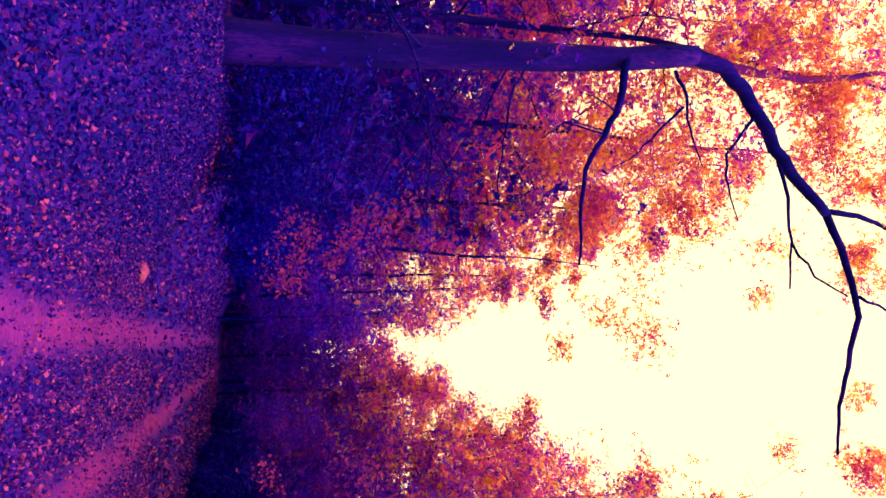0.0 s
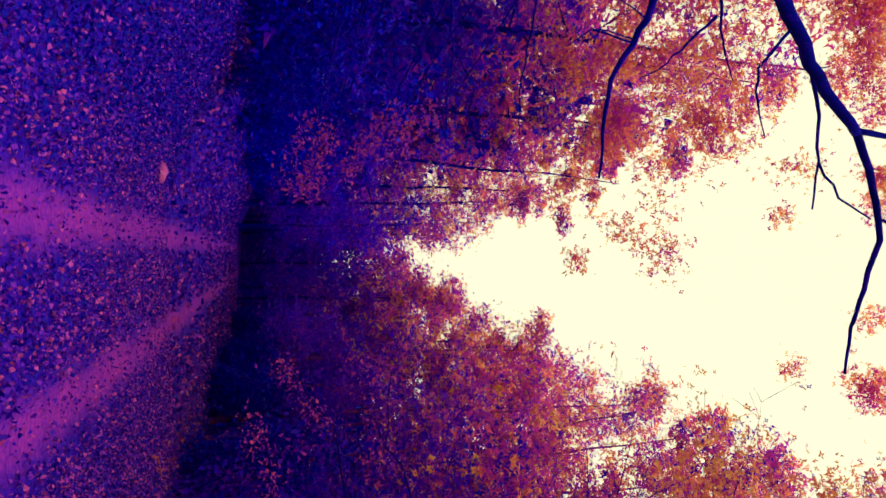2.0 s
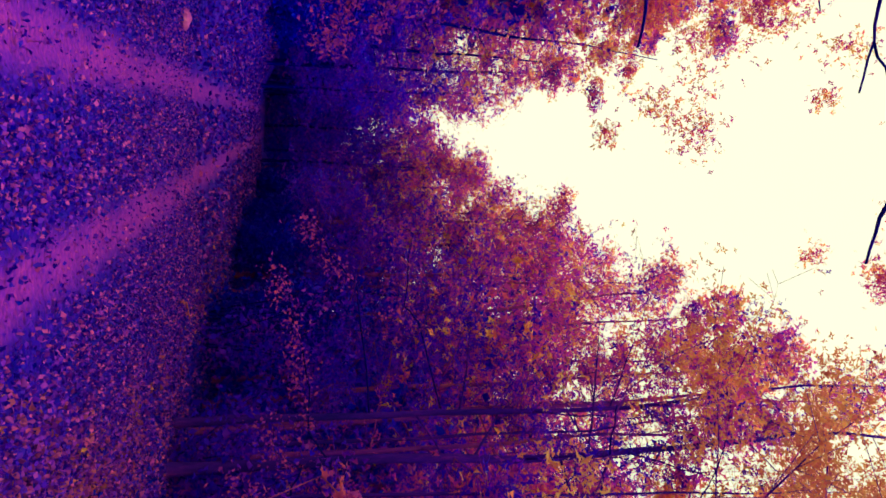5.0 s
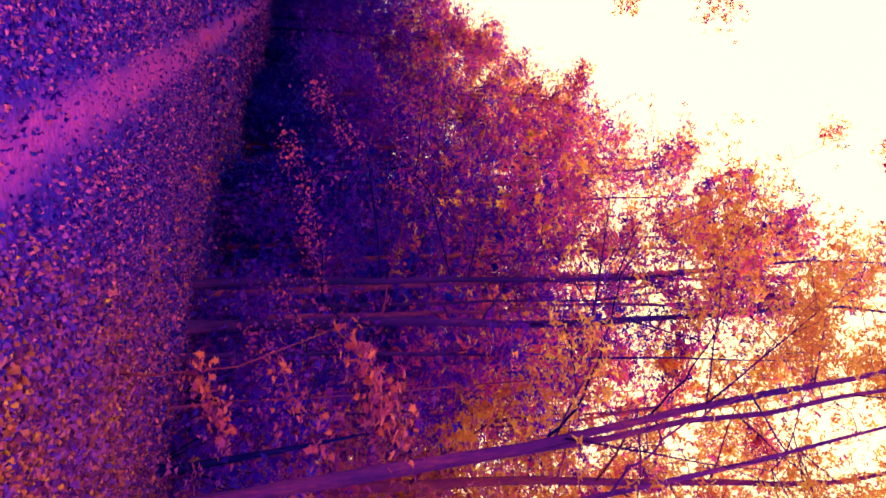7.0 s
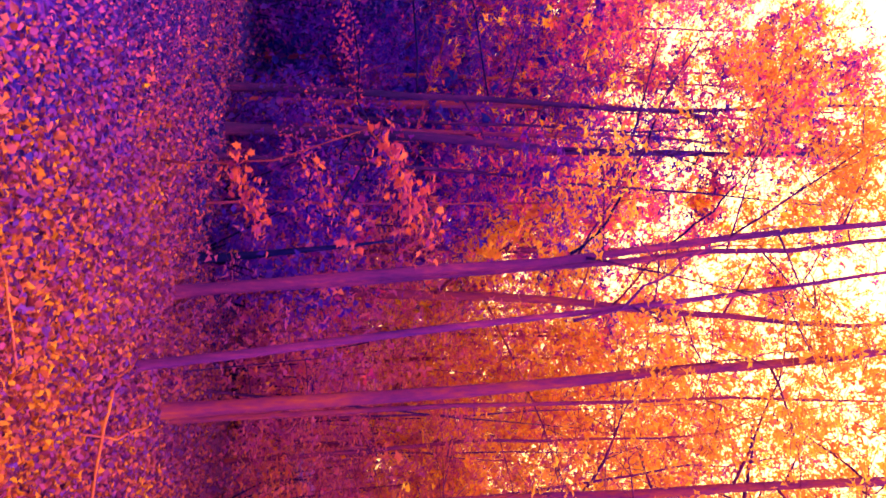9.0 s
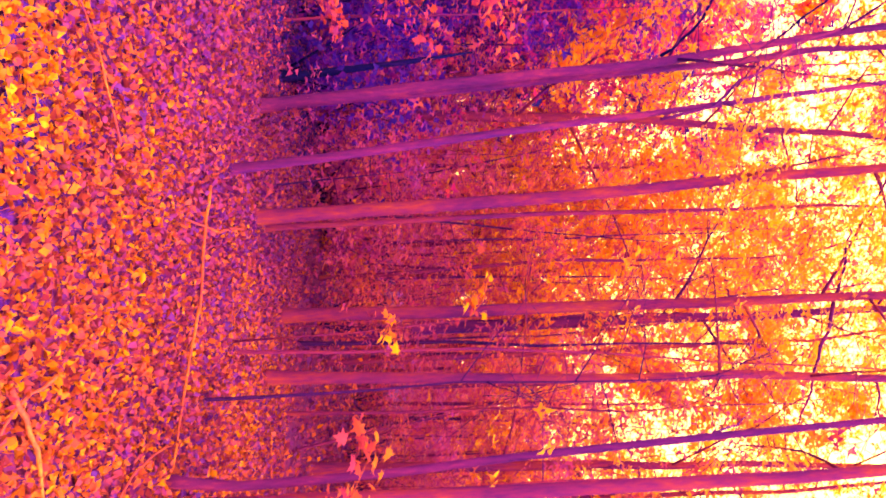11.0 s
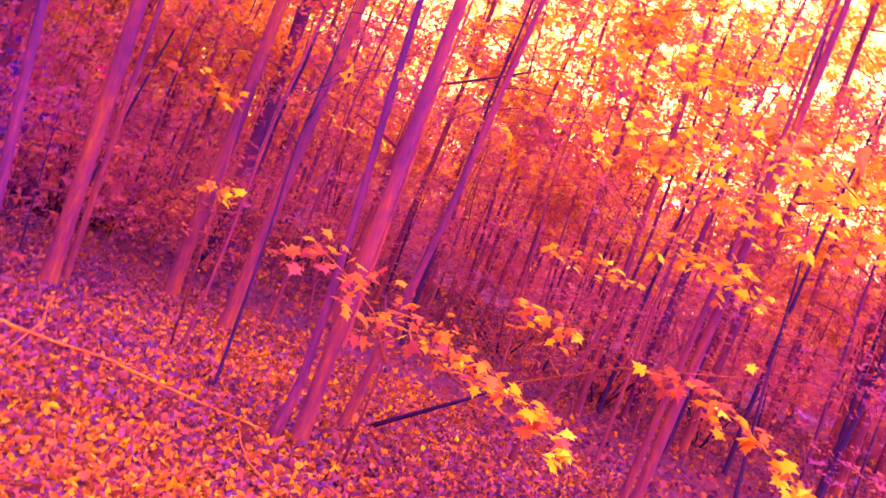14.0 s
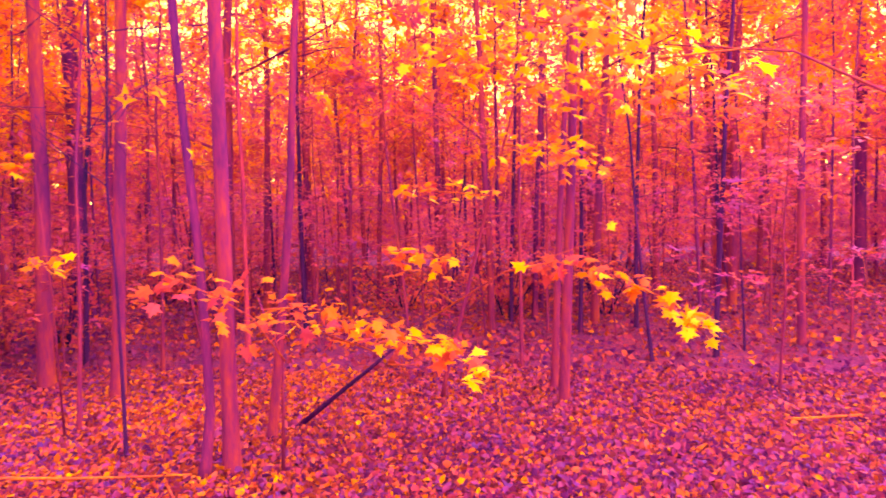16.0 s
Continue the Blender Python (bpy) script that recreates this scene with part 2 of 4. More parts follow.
def ground_material():
    """Leaf mould; two bare wheel tracks along the lane; the lane's soil is darker than the wood's."""
    m, n, l = shader("forest_floor")
    out, bs = n.new("ShaderNodeOutputMaterial"), n.new("ShaderNodeBsdfPrincipled")
    co = n.new("ShaderNodeTexCoord")
    sx = n.new("ShaderNodeSeparateXYZ")
    l.new(co.outputs["Object"], sx.inputs[0])

    def calc(op, a, b=None, c=None):
        k = n.new("ShaderNodeMath")
        k.operation = op
        for i, v in enumerate((a, b, c)):
            if v is None:
                continue
            if isinstance(v, (int, float)):
                k.inputs[i].default_value = v
            else:
                l.new(v, k.inputs[i])
        return k.outputs[0]

    def noisy(scale, detail=5):
        k = n.new("ShaderNodeTexNoise")
        k.inputs["Scale"].default_value, k.inputs["Detail"].default_value = scale, detail
        l.new(co.outputs["Object"], k.inputs["Vector"])
        return k.outputs["Fac"]

    def smooth(v, a, b):
        k = n.new("ShaderNodeMapRange")
        k.interpolation_type = "SMOOTHSTEP"
        l.new(v, k.inputs[0])
        k.inputs[1].default_value, k.inputs[2].default_value = a, b
        return k.outputs[0]

    def blend(f, a, b):
        k = n.new("ShaderNodeMix")
        k.data_type = "RGBA"
        l.new(f, k.inputs[0])
        for i, v in ((6, a), (7, b)):
            l.new(v, k.inputs[i])
        return k.outputs[2]

    wob = calc("MULTIPLY_ADD", noisy(0.7), 0.5, -0.25)
    u = calc("ADD", calc("MULTIPLY_ADD", sx.outputs[1], -0.08, sx.outputs[0]), wob)
    fine, coarse = noisy(26, 7), noisy(2.1)
    vor = n.new("ShaderNodeTexVoronoi")
    vor.inputs["Scale"].default_value = 15
    l.new(co.outputs["Object"], vor.inputs["Vector"])
    grain = calc("ADD", calc("MULTIPLY", fine, 0.6), calc("MULTIPLY", coarse, 0.4))
    rw = ramp(n, [(0.3, (0.05, 0.007, 0.3)), (0.5, (0.13, 0.012, 0.28)), (0.7, (0.3, 0.04, 0.13))])
    rr = ramp(n, [(0.3, (0.006, 0.003, 0.28)), (0.52, (0.045, 0.006, 0.42)), (0.72, (0.18, 0.014, 0.44))])
    rt = ramp(n, [(0.3, (0.12, 0.012, 0.42)), (0.52, (0.3, 0.021, 0.42)), (0.72, (0.5, 0.043, 0.33))])
    for k in (rw, rr, rt):
        l.new(grain, k.inputs[0])
    band = None
    for c in (-0.22, 1.28):
        d = calc("ABSOLUTE", calc("SUBTRACT", u, c))
        v = smooth(d, 0.38, 0.03)
        band = v if band is None else calc("MAXIMUM", band, v)
    # wood soil takes the dark tone near the lane-edge undergrowth, as its shade
    base = blend(calc("MULTIPLY", smooth(u, 1.6, 3.6), smooth(calc("MULTIPLY_ADD", sx.outputs[0], -0.8, sx.outputs[1]), 1.6, 0.2)), rr.outputs[0], rw.outputs[0])
    near = smooth(sx.outputs[1], 60, 30)
    base = blend(calc("MULTIPLY", band, near), base, rt.outputs[0])
    l.new(base, bs.inputs["Base Color"])
    bs.inputs["Roughness"].default_value = 0.95
    bs.inputs["Specular IOR Level"].default_value = 0.1
    bp = n.new("ShaderNodeBump")
    bp.inputs["Strength"].default_value, bp.inputs["Distance"].default_value = 0.8, 0.04
    l.new(calc("ADD", fine, vor.outputs["Distance"]), bp.inputs["Height"])
    l.new(bp.outputs[0], bs.inputs["Normal"])
    l.new(bs.outputs[0], out.inputs[0])
    return m


# ---- building helpers ----
def rise(a, b, v):
    k = min(1.0, max(0.0, (v - a) / (b - a)))
    return k * k * (3 - 2 * k)


def height(x, y):
    """The ground: a level lane with two shallow ruts, a bank on one side, gently uneven woods on the other."""
    u = x - 0.08 * y
    z = 1.2 * rise(1.0, 4.3, -u) * rise(1.0, 6.0, y + 2) + 0.8 * rise(5, 20, -u)
    z -= 0.05 * (math.exp(-((u + 0.22) / 0.3) ** 2) + math.exp(-((u - 1.28) / 0.3) ** 2))
    z += 0.05 * noise.noise((x * 0.5, y * 0.5, 0)) * min(1, 0.3 + abs(u - 0.5) * 0.25)
    z += 0.02 * noise.noise((x * 1.7, y * 1.7, 5))
    return z


def tube(verts, faces, points, radii, seg=7):
    """Adds a tapering round tube along the points."""
    pts = [Vector(p) for p in points]
    first = len(verts)
    side = None
    for i, p in enumerate(pts):
        d = (pts[min(i + 1, len(pts) - 1)] - pts[max(i - 1, 0)]).normalized()
        if side is None:
            side = d.orthogonal().normalized()
        side = (side - d * side.dot(d)).normalized()
        up = d.cross(side)
        for k in range(seg):
            a = 2 * math.pi * k / seg
            verts.append(p + (side * math.cos(a) + up * math.sin(a)) * radii[i])
    for i in range(len(pts) - 1):
        for k in range(seg):
            a, b = first + i * seg + k, first + i * seg + (k + 1) % seg
            faces.append((a, b, b + seg, a + seg))
    faces.append(tuple(first + (len(pts) - 1) * seg + k for k in range(seg)))
    faces.append(tuple(first + seg - 1 - k for k in range(seg)))


def mesh_of(name, verts, faces, material, smooth=True):
    me = bpy.data.meshes.new(name)
    me.from_pydata([tuple(v) for v in verts], [], faces)
    me.materials.append(material)
    if smooth:
        me.polygons.foreach_set("use_smooth", [True] * len(me.polygons))
    me.update()
    return me


def part(name, me, parent, label=""):
    ob = new(name, me)
    ob.parent = parent
    return tagged(ob, label)


def chance(rng, p):
    return rng.uniform(0, 1, len(p)) < p


DIAMOND = ([(-0.5, 0, 0), (0.05, 0.5, 0.12), (0.5, 0, -0.08), (0.05, -0.5, 0.12)], [(0, 1, 2), (0, 2, 3)])
OVAL = ([(-0.5, 0, 0), (-0.2, 0.42, 0.1), (0.18, 0.36, 0.06), (0.5, 0, -0.12), (0.18, -0.36, 0.06), (-0.2, -0.42, 0.1)], [(0, 1, 2), (0, 2, 3), (0, 3, 4), (0, 4, 5)])
SPRIG = ([(c[0] - 0.2 * math.cos(d) - w * math.sin(d), c[1] - 0.2 * math.sin(d) + w * math.cos(d), z) if w else (c[0] + 0.3 * math.cos(d), c[1] + 0.3 * math.sin(d), z - 0.1)
          for c, d, z in (((-0.3, 0.24), 2.3, 0.12), ((-0.1, -0.26), 4.0, -0.1), ((0.2, 0.22), 0.9, 0.02), ((0.3, -0.14), -0.4, -0.16)) for w in (-0.2, 0.2, 0)],
         [(3 * i, 3 * i + 1, 3 * i + 2) for i in range(4)])   # four small leaves on one twig end
LOBED = ([(-0.1, 0, 0), (-0.5, 0.0, 0.02), (-0.28, 0.5, 0.16), (0.1, 0.17, 0.0), (0.5, 0, -0.12), (0.1, -0.17, 0.0), (-0.28, -0.5, 0.16)], [(0, i, i % 6 + 1) for i in range(1, 7)])


def leaf_mesh(name, centres, size, material, rng, flat=0.6, droop=0.3, long=1.5, form=DIAMOND, second=None, where=None):
    """Many small curled leaves, one at each centre. flat: how level they lie (1: level)."""
    c = np.asarray(centres, dtype=np.float64)
    k = len(c)
    if form is SPRIG:
        size, long = size * 0.85, 1.05
    nrm = rng.normal(size=(k, 3)) * (1 - flat)
    nrm[:, 2] += flat
    nrm /= np.linalg.norm(nrm, axis=1)[:, None] + 1e-9
    ax = rng.normal(size=(k, 3))
    ax[:, 2] -= droop
    ax -= nrm * (ax * nrm).sum(1)[:, None]
    ax /= np.linalg.norm(ax, axis=1)[:, None] + 1e-9
    sd = np.cross(nrm, ax)
    s = (size * rng.uniform(0.5, 1.4, k))[:, None, None]
    w = s / long * rng.uniform(0.75, 1.2, (k, 1, 1))
    fold = s * rng.uniform(-0.8, 2.4, (k, 1, 1))
    t = np.array(form[0])
    tri = np.array(form[1], dtype=np.int32)
    jit = 1 + rng.uniform(-0.32, 0.25, (k, len(t), 1))
    v = c[:, None] + ax[:, None] * t[None, :, 0:1] * s * jit + sd[:, None] * t[None, :, 1:2] * w * jit + nrm[:, None] * t[None, :, 2:3] * fold
    nv, nt = len(t), len(tri)
    me = bpy.data.meshes.new(name)
    me.vertices.add(nv * k)
    me.vertices.foreach_set("co", v.reshape(-1))
    me.loops.add(3 * nt * k)
    idx = (np.arange(k)[:, None] * nv + tri.reshape(1, -1)).reshape(-1)
    me.loops.foreach_set("vertex_index", idx.astype(np.int32))
    me.polygons.add(nt * k)
    me.polygons.foreach_set("loop_start", np.arange(0, 3 * nt * k, 3, dtype=np.int32))
    me.materials.append(material)
    if second is not None:
        for m in second if isinstance(second, tuple) else (second,):
            me.materials.append(m)
        me.polygons.foreach_set("material_index", np.repeat(where.astype(np.int32), nt))
    me.update(calc_edges=True)
    return me


def bent(a, b, n, wob, rng):
    """Points from a to b along a slightly crooked way."""
    a, b = Vector(a), Vector(b)
    length = (b - a).length
    off = Vector((0, 0, 0))
    out = []
    for i in range(n + 1):
        k = i / n
        if 0 < i:
            off += Vector(rng.normal(size=3)) * wob * length / n
        out.append(a.lerp(b, k) + off * (k if i < n else k))
    return out


def tree(kind, base, h, r, lean, rng, bark, leaf, leaves, leafsize, crown=(0.4, 1.0), branches=10, reach=2.0, spread=0.3,
         flat=0.55, label="", category="tree", group="", crook=0.02, flare=1.5, up=0.55, seg=8, keep=None, form=DIAMOND, gaps=-2, backlit=None, turn=(0.4, 0.8), rim=0.14, inner=0.25):
    """A tree: trunk with a root flare, branches with twigs, and a crown of single leaves hung round the twigs."""
    bx, by = base[0], base[1]
    bz = base[2] if len(base) > 2 else height(bx, by)
    root = new(kind)
    root.location = (bx, by, bz)
    top = Vector((lean[0] * h, lean[1] * h, h))
    n = max(6, int(h / 0.9))
    way = bent((0, 0, -0.15), top, n, crook * 4, rng)
    rings = [0.0, 0.12, 0.25, 0.42, 0.65] + list(range(1, n + 1))
    spine = [way[int(i)].lerp(way[min(n, int(i) + 1)], i - int(i)) for i in rings]
    rad = [r * (1 - 0.82 * (i / n) ** 0.9) * (1 + (flare - 1) * math.exp(-i * 5.5)) for i in rings]
    v, f = [], []
    tube(v, f, spine, rad, seg)
    for q in v:
        s = 1 + 0.1 * noise.noise((q.x * 9 + bx, q.y * 9 + by, q.z * 1.6))
        k = min(n - 0.001, max(0, (q.z + 0.15) / (h + 0.15) * n))
        c = way[int(k)].lerp(way[int(k) + 1], k - int(k))
        q.x, q.y = c.x + (q.x - c.x) * s, c.y + (q.y - c.y) * s
    part("trunk", mesh_of("trunk", v, f, bark), root)
    centres = []
    tv, tf = [], []
    az = rng.uniform(0, 6.28)
    for i in range(branches):
        k = crown[0] + (crown[1] - crown[0]) * (i + rng.uniform(0, 0.8)) / branches
        j = min(n - 1, int(k * n))
        p = way[j].lerp(way[j + 1], k * n - j)
        az += 2.4 + rng.uniform(-0.5, 0.5)
        shape = 1.0 - 0.55 * ((k - crown[0]) / (crown[1] - crown[0] + 1e-6)) ** 2
        ln = reach * shape * rng.uniform(0.65, 1.2)
        d = Vector((math.cos(az), math.sin(az), up * rng.uniform(0.3, 1.4))).normalized()
        e = p + d * ln
        pts = bent(p, e, 6, 0.16, rng)
        for t in range(len(pts)):
            pts[t].z -= 0.10 * ln * (t / 6) ** 2
        br = max(0.005, r * (1 - 0.8 * k) * 0.36)
        bv, bf = [], []
        tube(bv, bf, pts, [br * (1 - 0.85 * t / 6) for t in range(7)], 5)
        tips = []
        for t in (2, 3, 4, 5, 6):
            for _ in range(2):
                dd = (d * 0.6 + Vector(rng.normal(size=3)) * 0.7)
                tw = pts[t] + dd.normalized() * ln * rng.uniform(0.18, 0.4)
                tw.z -= 0.06 * ln
                tube(tv, tf, [pts[t], tw], [br * 0.35, 0.003], 3)
                tips += [(pts[t], tw)]
        part("branch", mesh_of("branch", bv, bf, bark), root)
        per = max(1, int(leaves / branches / len(tips)))
        for a, b in tips:
            k2 = rng.uniform(0.25, 1.15, per)[:, None]
            q = np.array(a)[None] * (1 - k2) + np.array(b)[None] * k2
            centres.append(q + rng.normal(size=(per, 3)) * spread * np.array([1, 1, 0.6]))
    tagged(part("twigwork", mesh_of("twigwork", tv, tf, bark), root), kind="stuff")
    c = np.concatenate(centres)
    deep = np.ones(len(c))
    if gaps > -1:   # open gaps between the leafy masses
        deep = np.array([noise.noise((q[0] * 0.6 + bx, q[1] * 0.6 + by, q[2] * 0.75)) + 0.3 * noise.noise((q[0] * 2.1 + bx, q[1] * 2.1, q[2] * 2.1)) for q in c]) - gaps
        c, deep = c[deep > 0], deep[deep > 0]
    if keep is not None:
        ok = keep(c[:, 0] + bx, c[:, 1] + by, c[:, 2] + bz)
        c, deep = c[ok], deep[ok]
    # turn: share of the height over which the backlit colours set in
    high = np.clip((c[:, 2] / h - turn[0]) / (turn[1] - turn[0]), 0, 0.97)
    tone = np.where((deep < rim) & chance(rng, high * 0.9), 2, np.where(chance(rng, high * inner), 1, 0))   # sky backlight put into the colour: rim and upper leaves get brighter copies
    tagged(part("crown", leaf_mesh("crown", c, leafsize, leaf, rng, flat, form=form, second=backlit, where=tone), root), kind="stuff")
    return tagged(root, label, category, group)


def clear_of_path(x, y, z):
    """Leaves stay out of the corridor in which the viewer stands."""
    return ~((np.hypot(x - 0.5, y + 0.4) < 2.2) & (z < 5))


# ---- ground ----
def axis(lo, hi, fine_lo, fine_hi, step):
    a = list(np.arange(fine_lo, fine_hi + 1e-6, step))
    s, v = step, fine_hi
    while v < hi:
        s *= 1.25
        v += s
        a.append(v)
    s, v = step, fine_lo
    while v > lo:
        s *= 1.25
        v -= s
        a.insert(0, v)
    return a


gx, gy = axis(-900, 900, -9, 16, 0.2), axis(-900, 900, -7, 30, 0.25)
gv = [(x, y, height(x, y)) for y in gy for x in gx]
nx = len(gx)
gf = [(j * nx + i, j * nx + i + 1, (j + 1) * nx + i + 1, (j + 1) * nx + i) for j in range(len(gy) - 1) for i in range(nx - 1)]
ground = new("ground", mesh_of("ground", gv, gf, ground_material()))
tagged(ground, "forest floor of leaf mould with two bare wheel tracks", "ground", kind="structure")


def litter(name, material, count, box, size, keep, label, seed, form=OVAL):
    rng = np.random.default_rng(seed)
    x = rng.uniform(box[0], box[1], count)
    y = rng.uniform(box[2], box[3], count)
    ok = keep(x, y, rng) & (chance(rng, np.where(np.hypot(x - 0.6, y + 0.4) < 2.1, 0.1, 1)) & chance(rng, np.where((y < -0.4) & (x < 0.6 - 1.4 * y - 0.4), 0.12, 1)))
    x, y = x[ok], y[ok]
    z = np.array([height(a, b) for a, b in zip(x, y)]) + rng.uniform(0.005, 0.04, len(x))
    me = leaf_mesh(name, np.stack([x, y, z], 1), size, material, rng, flat=0.4, droop=0.0, long=1.3, form=form)
    return tagged(new(name, me), label, "fallen leaves", kind="stuff")


def lane_u(x, y):
    return x - 0.08 * y


def woods_share(x, y):
    return np.clip((lane_u(x, y) - 0.9 - 1.8 * np.clip((y - 2.6) / 3.2, 0, 1)) / 1.2, 0, 1)


def orange_share(x, y):
    """Where the orange leaves lie: thickest beside the lane, in drifts under the first trees."""
    u = lane_u(x, y)
    drift = 0.5 + 0.5 * np.sin(1.9 * x + 0.8 * np.sin(1.3 * y)) * np.sin(1.6 * y + 1.0)
    return np.clip((4.6 + 0.5 * drift - u) / 1.5, np.clip(0.36 + 0.22 * y, 0.14, 0.62) * (0.6 + 0.5 * drift), 1) * np.clip((3.9 - y) / 2.0, 0.06, 1)


def off_tracks(x, y, rng):
    u = lane_u(x, y)
    d = np.minimum(abs(u + 0.22), abs(u - 1.28))
    return chance(rng, np.clip((d - 0.1) / 0.4, 0.17, 1)) & chance(rng, 1 - woods_share(x, y))


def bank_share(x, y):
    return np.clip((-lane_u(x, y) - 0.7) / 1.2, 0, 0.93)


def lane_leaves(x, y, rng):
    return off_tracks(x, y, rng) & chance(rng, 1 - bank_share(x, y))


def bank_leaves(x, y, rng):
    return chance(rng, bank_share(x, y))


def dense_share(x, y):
    """How far the shade of the close undergrowth beside the lane is put into the leaf colour."""
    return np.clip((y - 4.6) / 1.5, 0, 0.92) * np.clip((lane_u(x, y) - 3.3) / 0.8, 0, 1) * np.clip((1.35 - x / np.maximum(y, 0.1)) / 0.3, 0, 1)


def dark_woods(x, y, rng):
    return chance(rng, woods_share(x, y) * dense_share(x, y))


def orange_woods(x, y, rng):
    return chance(rng, woods_share(x, y) * orange_share(x, y) * (1 - dense_share(x, y)))


def mauve_woods(x, y, rng):
    return chance(rng, woods_share(x, y) * (1 - orange_share(x, y)) * (1 - dense_share(x, y)))


litter("fallen_leaves", LITTER_WOODS, 96000, (0.9, 7.5, -4, 7), 0.044, orange_woods, "curled orange leaves covering the wood's floor", 19)
litter("fallen_leaves", LITTER_MAUVE, 86000, (0.9, 7.5, -5, 7), 0.052, mauve_woods, "curled mauve leaves covering the wood's floor", 20)
litter("fallen_leaves", LITTER_WOODS, 60000, (0.9, 7.5, -4, 7), 0.046, orange_woods, "orange and yellow lobed leaves covering the wood's floor", 11, LOBED)
litter("fallen_leaves", LITTER_MAUVE, 32000, (0.9, 7.5, -5, 7), 0.056, mauve_woods, "mauve and brown lobed leaves covering the wood's floor", 15, LOBED)
litter("fallen_leaves", LITTER_WOODS, 46000, (3.5, 20, -14, 20), 0.08, lambda x, y, r: orange_woods(x, y, r) & ((x > 7.5) | (y > 7)), "orange fallen leaves deeper in the wood", 12, DIAMOND)
litter("fallen_leaves", LITTER_MAUVE, 88000, (3.5, 24, -16, 18), 0.078, lambda x, y, r: mauve_woods(x, y, r) & ((x > 7.5) | (y > 7)), "mauve fallen leaves deeper in the wood", 16, DIAMOND)
litter("fallen_leaves", LITTER_EDGE, 70000, (1.2, 7.5, 2.0, 10), 0.05, dark_woods, "fallen leaves in plum shade colour under the undergrowth", 24, DIAMOND)
litter("fallen_leaves", LITTER_BANK, 22000, (3, 14, 6, 20), 0.08, dark_woods, "fallen leaves in dark shade colour under the undergrowth", 18, DIAMOND)
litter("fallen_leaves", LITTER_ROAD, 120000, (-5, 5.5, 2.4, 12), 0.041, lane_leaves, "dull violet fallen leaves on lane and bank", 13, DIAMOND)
litter("fallen_leaves", LITTER_ROAD, 9000, (-6, 2.6, -6, 2.4), 0.06, lane_leaves, "dull violet fallen leaves round the wheel tracks", 23, DIAMOND)
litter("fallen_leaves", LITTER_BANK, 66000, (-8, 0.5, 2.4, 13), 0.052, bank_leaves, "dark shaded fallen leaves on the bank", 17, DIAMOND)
litter("fallen_leaves", LITTER_ROAD, 30000, (-9, 7, 12, 40), 0.12, off_tracks, "dull violet fallen leaves far along the lane", 14, DIAMOND)

# ---- the trees that stand nearest in the wood ----
NEAR = [  # x, y, radius, lean x, lean y, height
    (5.03, 4.70, 0.060, -0.066, 0.052, 13.0), (5.13, 4.80, 0.050, -0.052, 0.040, 13.0), (4.69, 3.51, 0.040, -0.063, 0.058, 9.0), (5.50, 3.72, 0.068, -0.022, 0.022, 15.0),
    (5.80, 3.85, 0.032, -0.014, 0.015, 9.0), (6.82, 3.52, 0.076, 0.0, 0.0, 15.0), (7.75, 3.74, 0.028, 0.003, -0.005, 7.0),
    (6.50, 2.64, 0.062, 0.020, -0.034, 14.0), (4.77, 0.88, 0.052, -0.007, 0.010, 13.0),
    (5.40, 0.88, 0.034, 0.034, -0.109, 9.0), (7.93, 2.02, 0.030, 0.0, 0.003, 8.0), (6.36, -1.18, 0.042, -0.006, -0.048, 12.0),
    (8.41, -2.93, 0.031, -0.016, -0.020, 9.0), (9.03, -4.05, 0.050, 0.002, 0.005, 13.0),
]
MORE = [
    (16.3, -5.45, 0.200, -0.004, -0.012, 16.0), (11.57, 0.30, 0.053, 0.0, 0.008, 12.0), (11.61, 1.79, 0.036, 0.005, -0.022, 10.0),
    (12.88, -3.20, 0.060, -0.002, -0.014, 13.0), (5.19, 8.04, 0.086, 0.010, -0.006, 12.0), (4.95, 8.75, 0.065, -0.006, 0.002, 11.0),
    (5.17, 7.35, 0.036, 0.050, -0.033, 9.0), (5.53, 9.13, 0.042, 0.032, -0.018, 9.0),
    (6.80, -1.13, 0.034, -0.005, -0.035, 7.0), (5.46, 2.31, 0.018, 0.017, -0.022, 6.0), (4.94, 1.64, 0.014, -0.007, 0.007, 3.6),
    (16.7, -8.30, 0.150, 0.004, -0.006, 16.0), (16.4, -6.10, 0.070, 0.01, -0.01, 12.0), (10.41, 5.53, 0.130, 0.0, 0.004, 15.0),
]
rng = np.random.default_rng(5)
NEAR_TREES = []
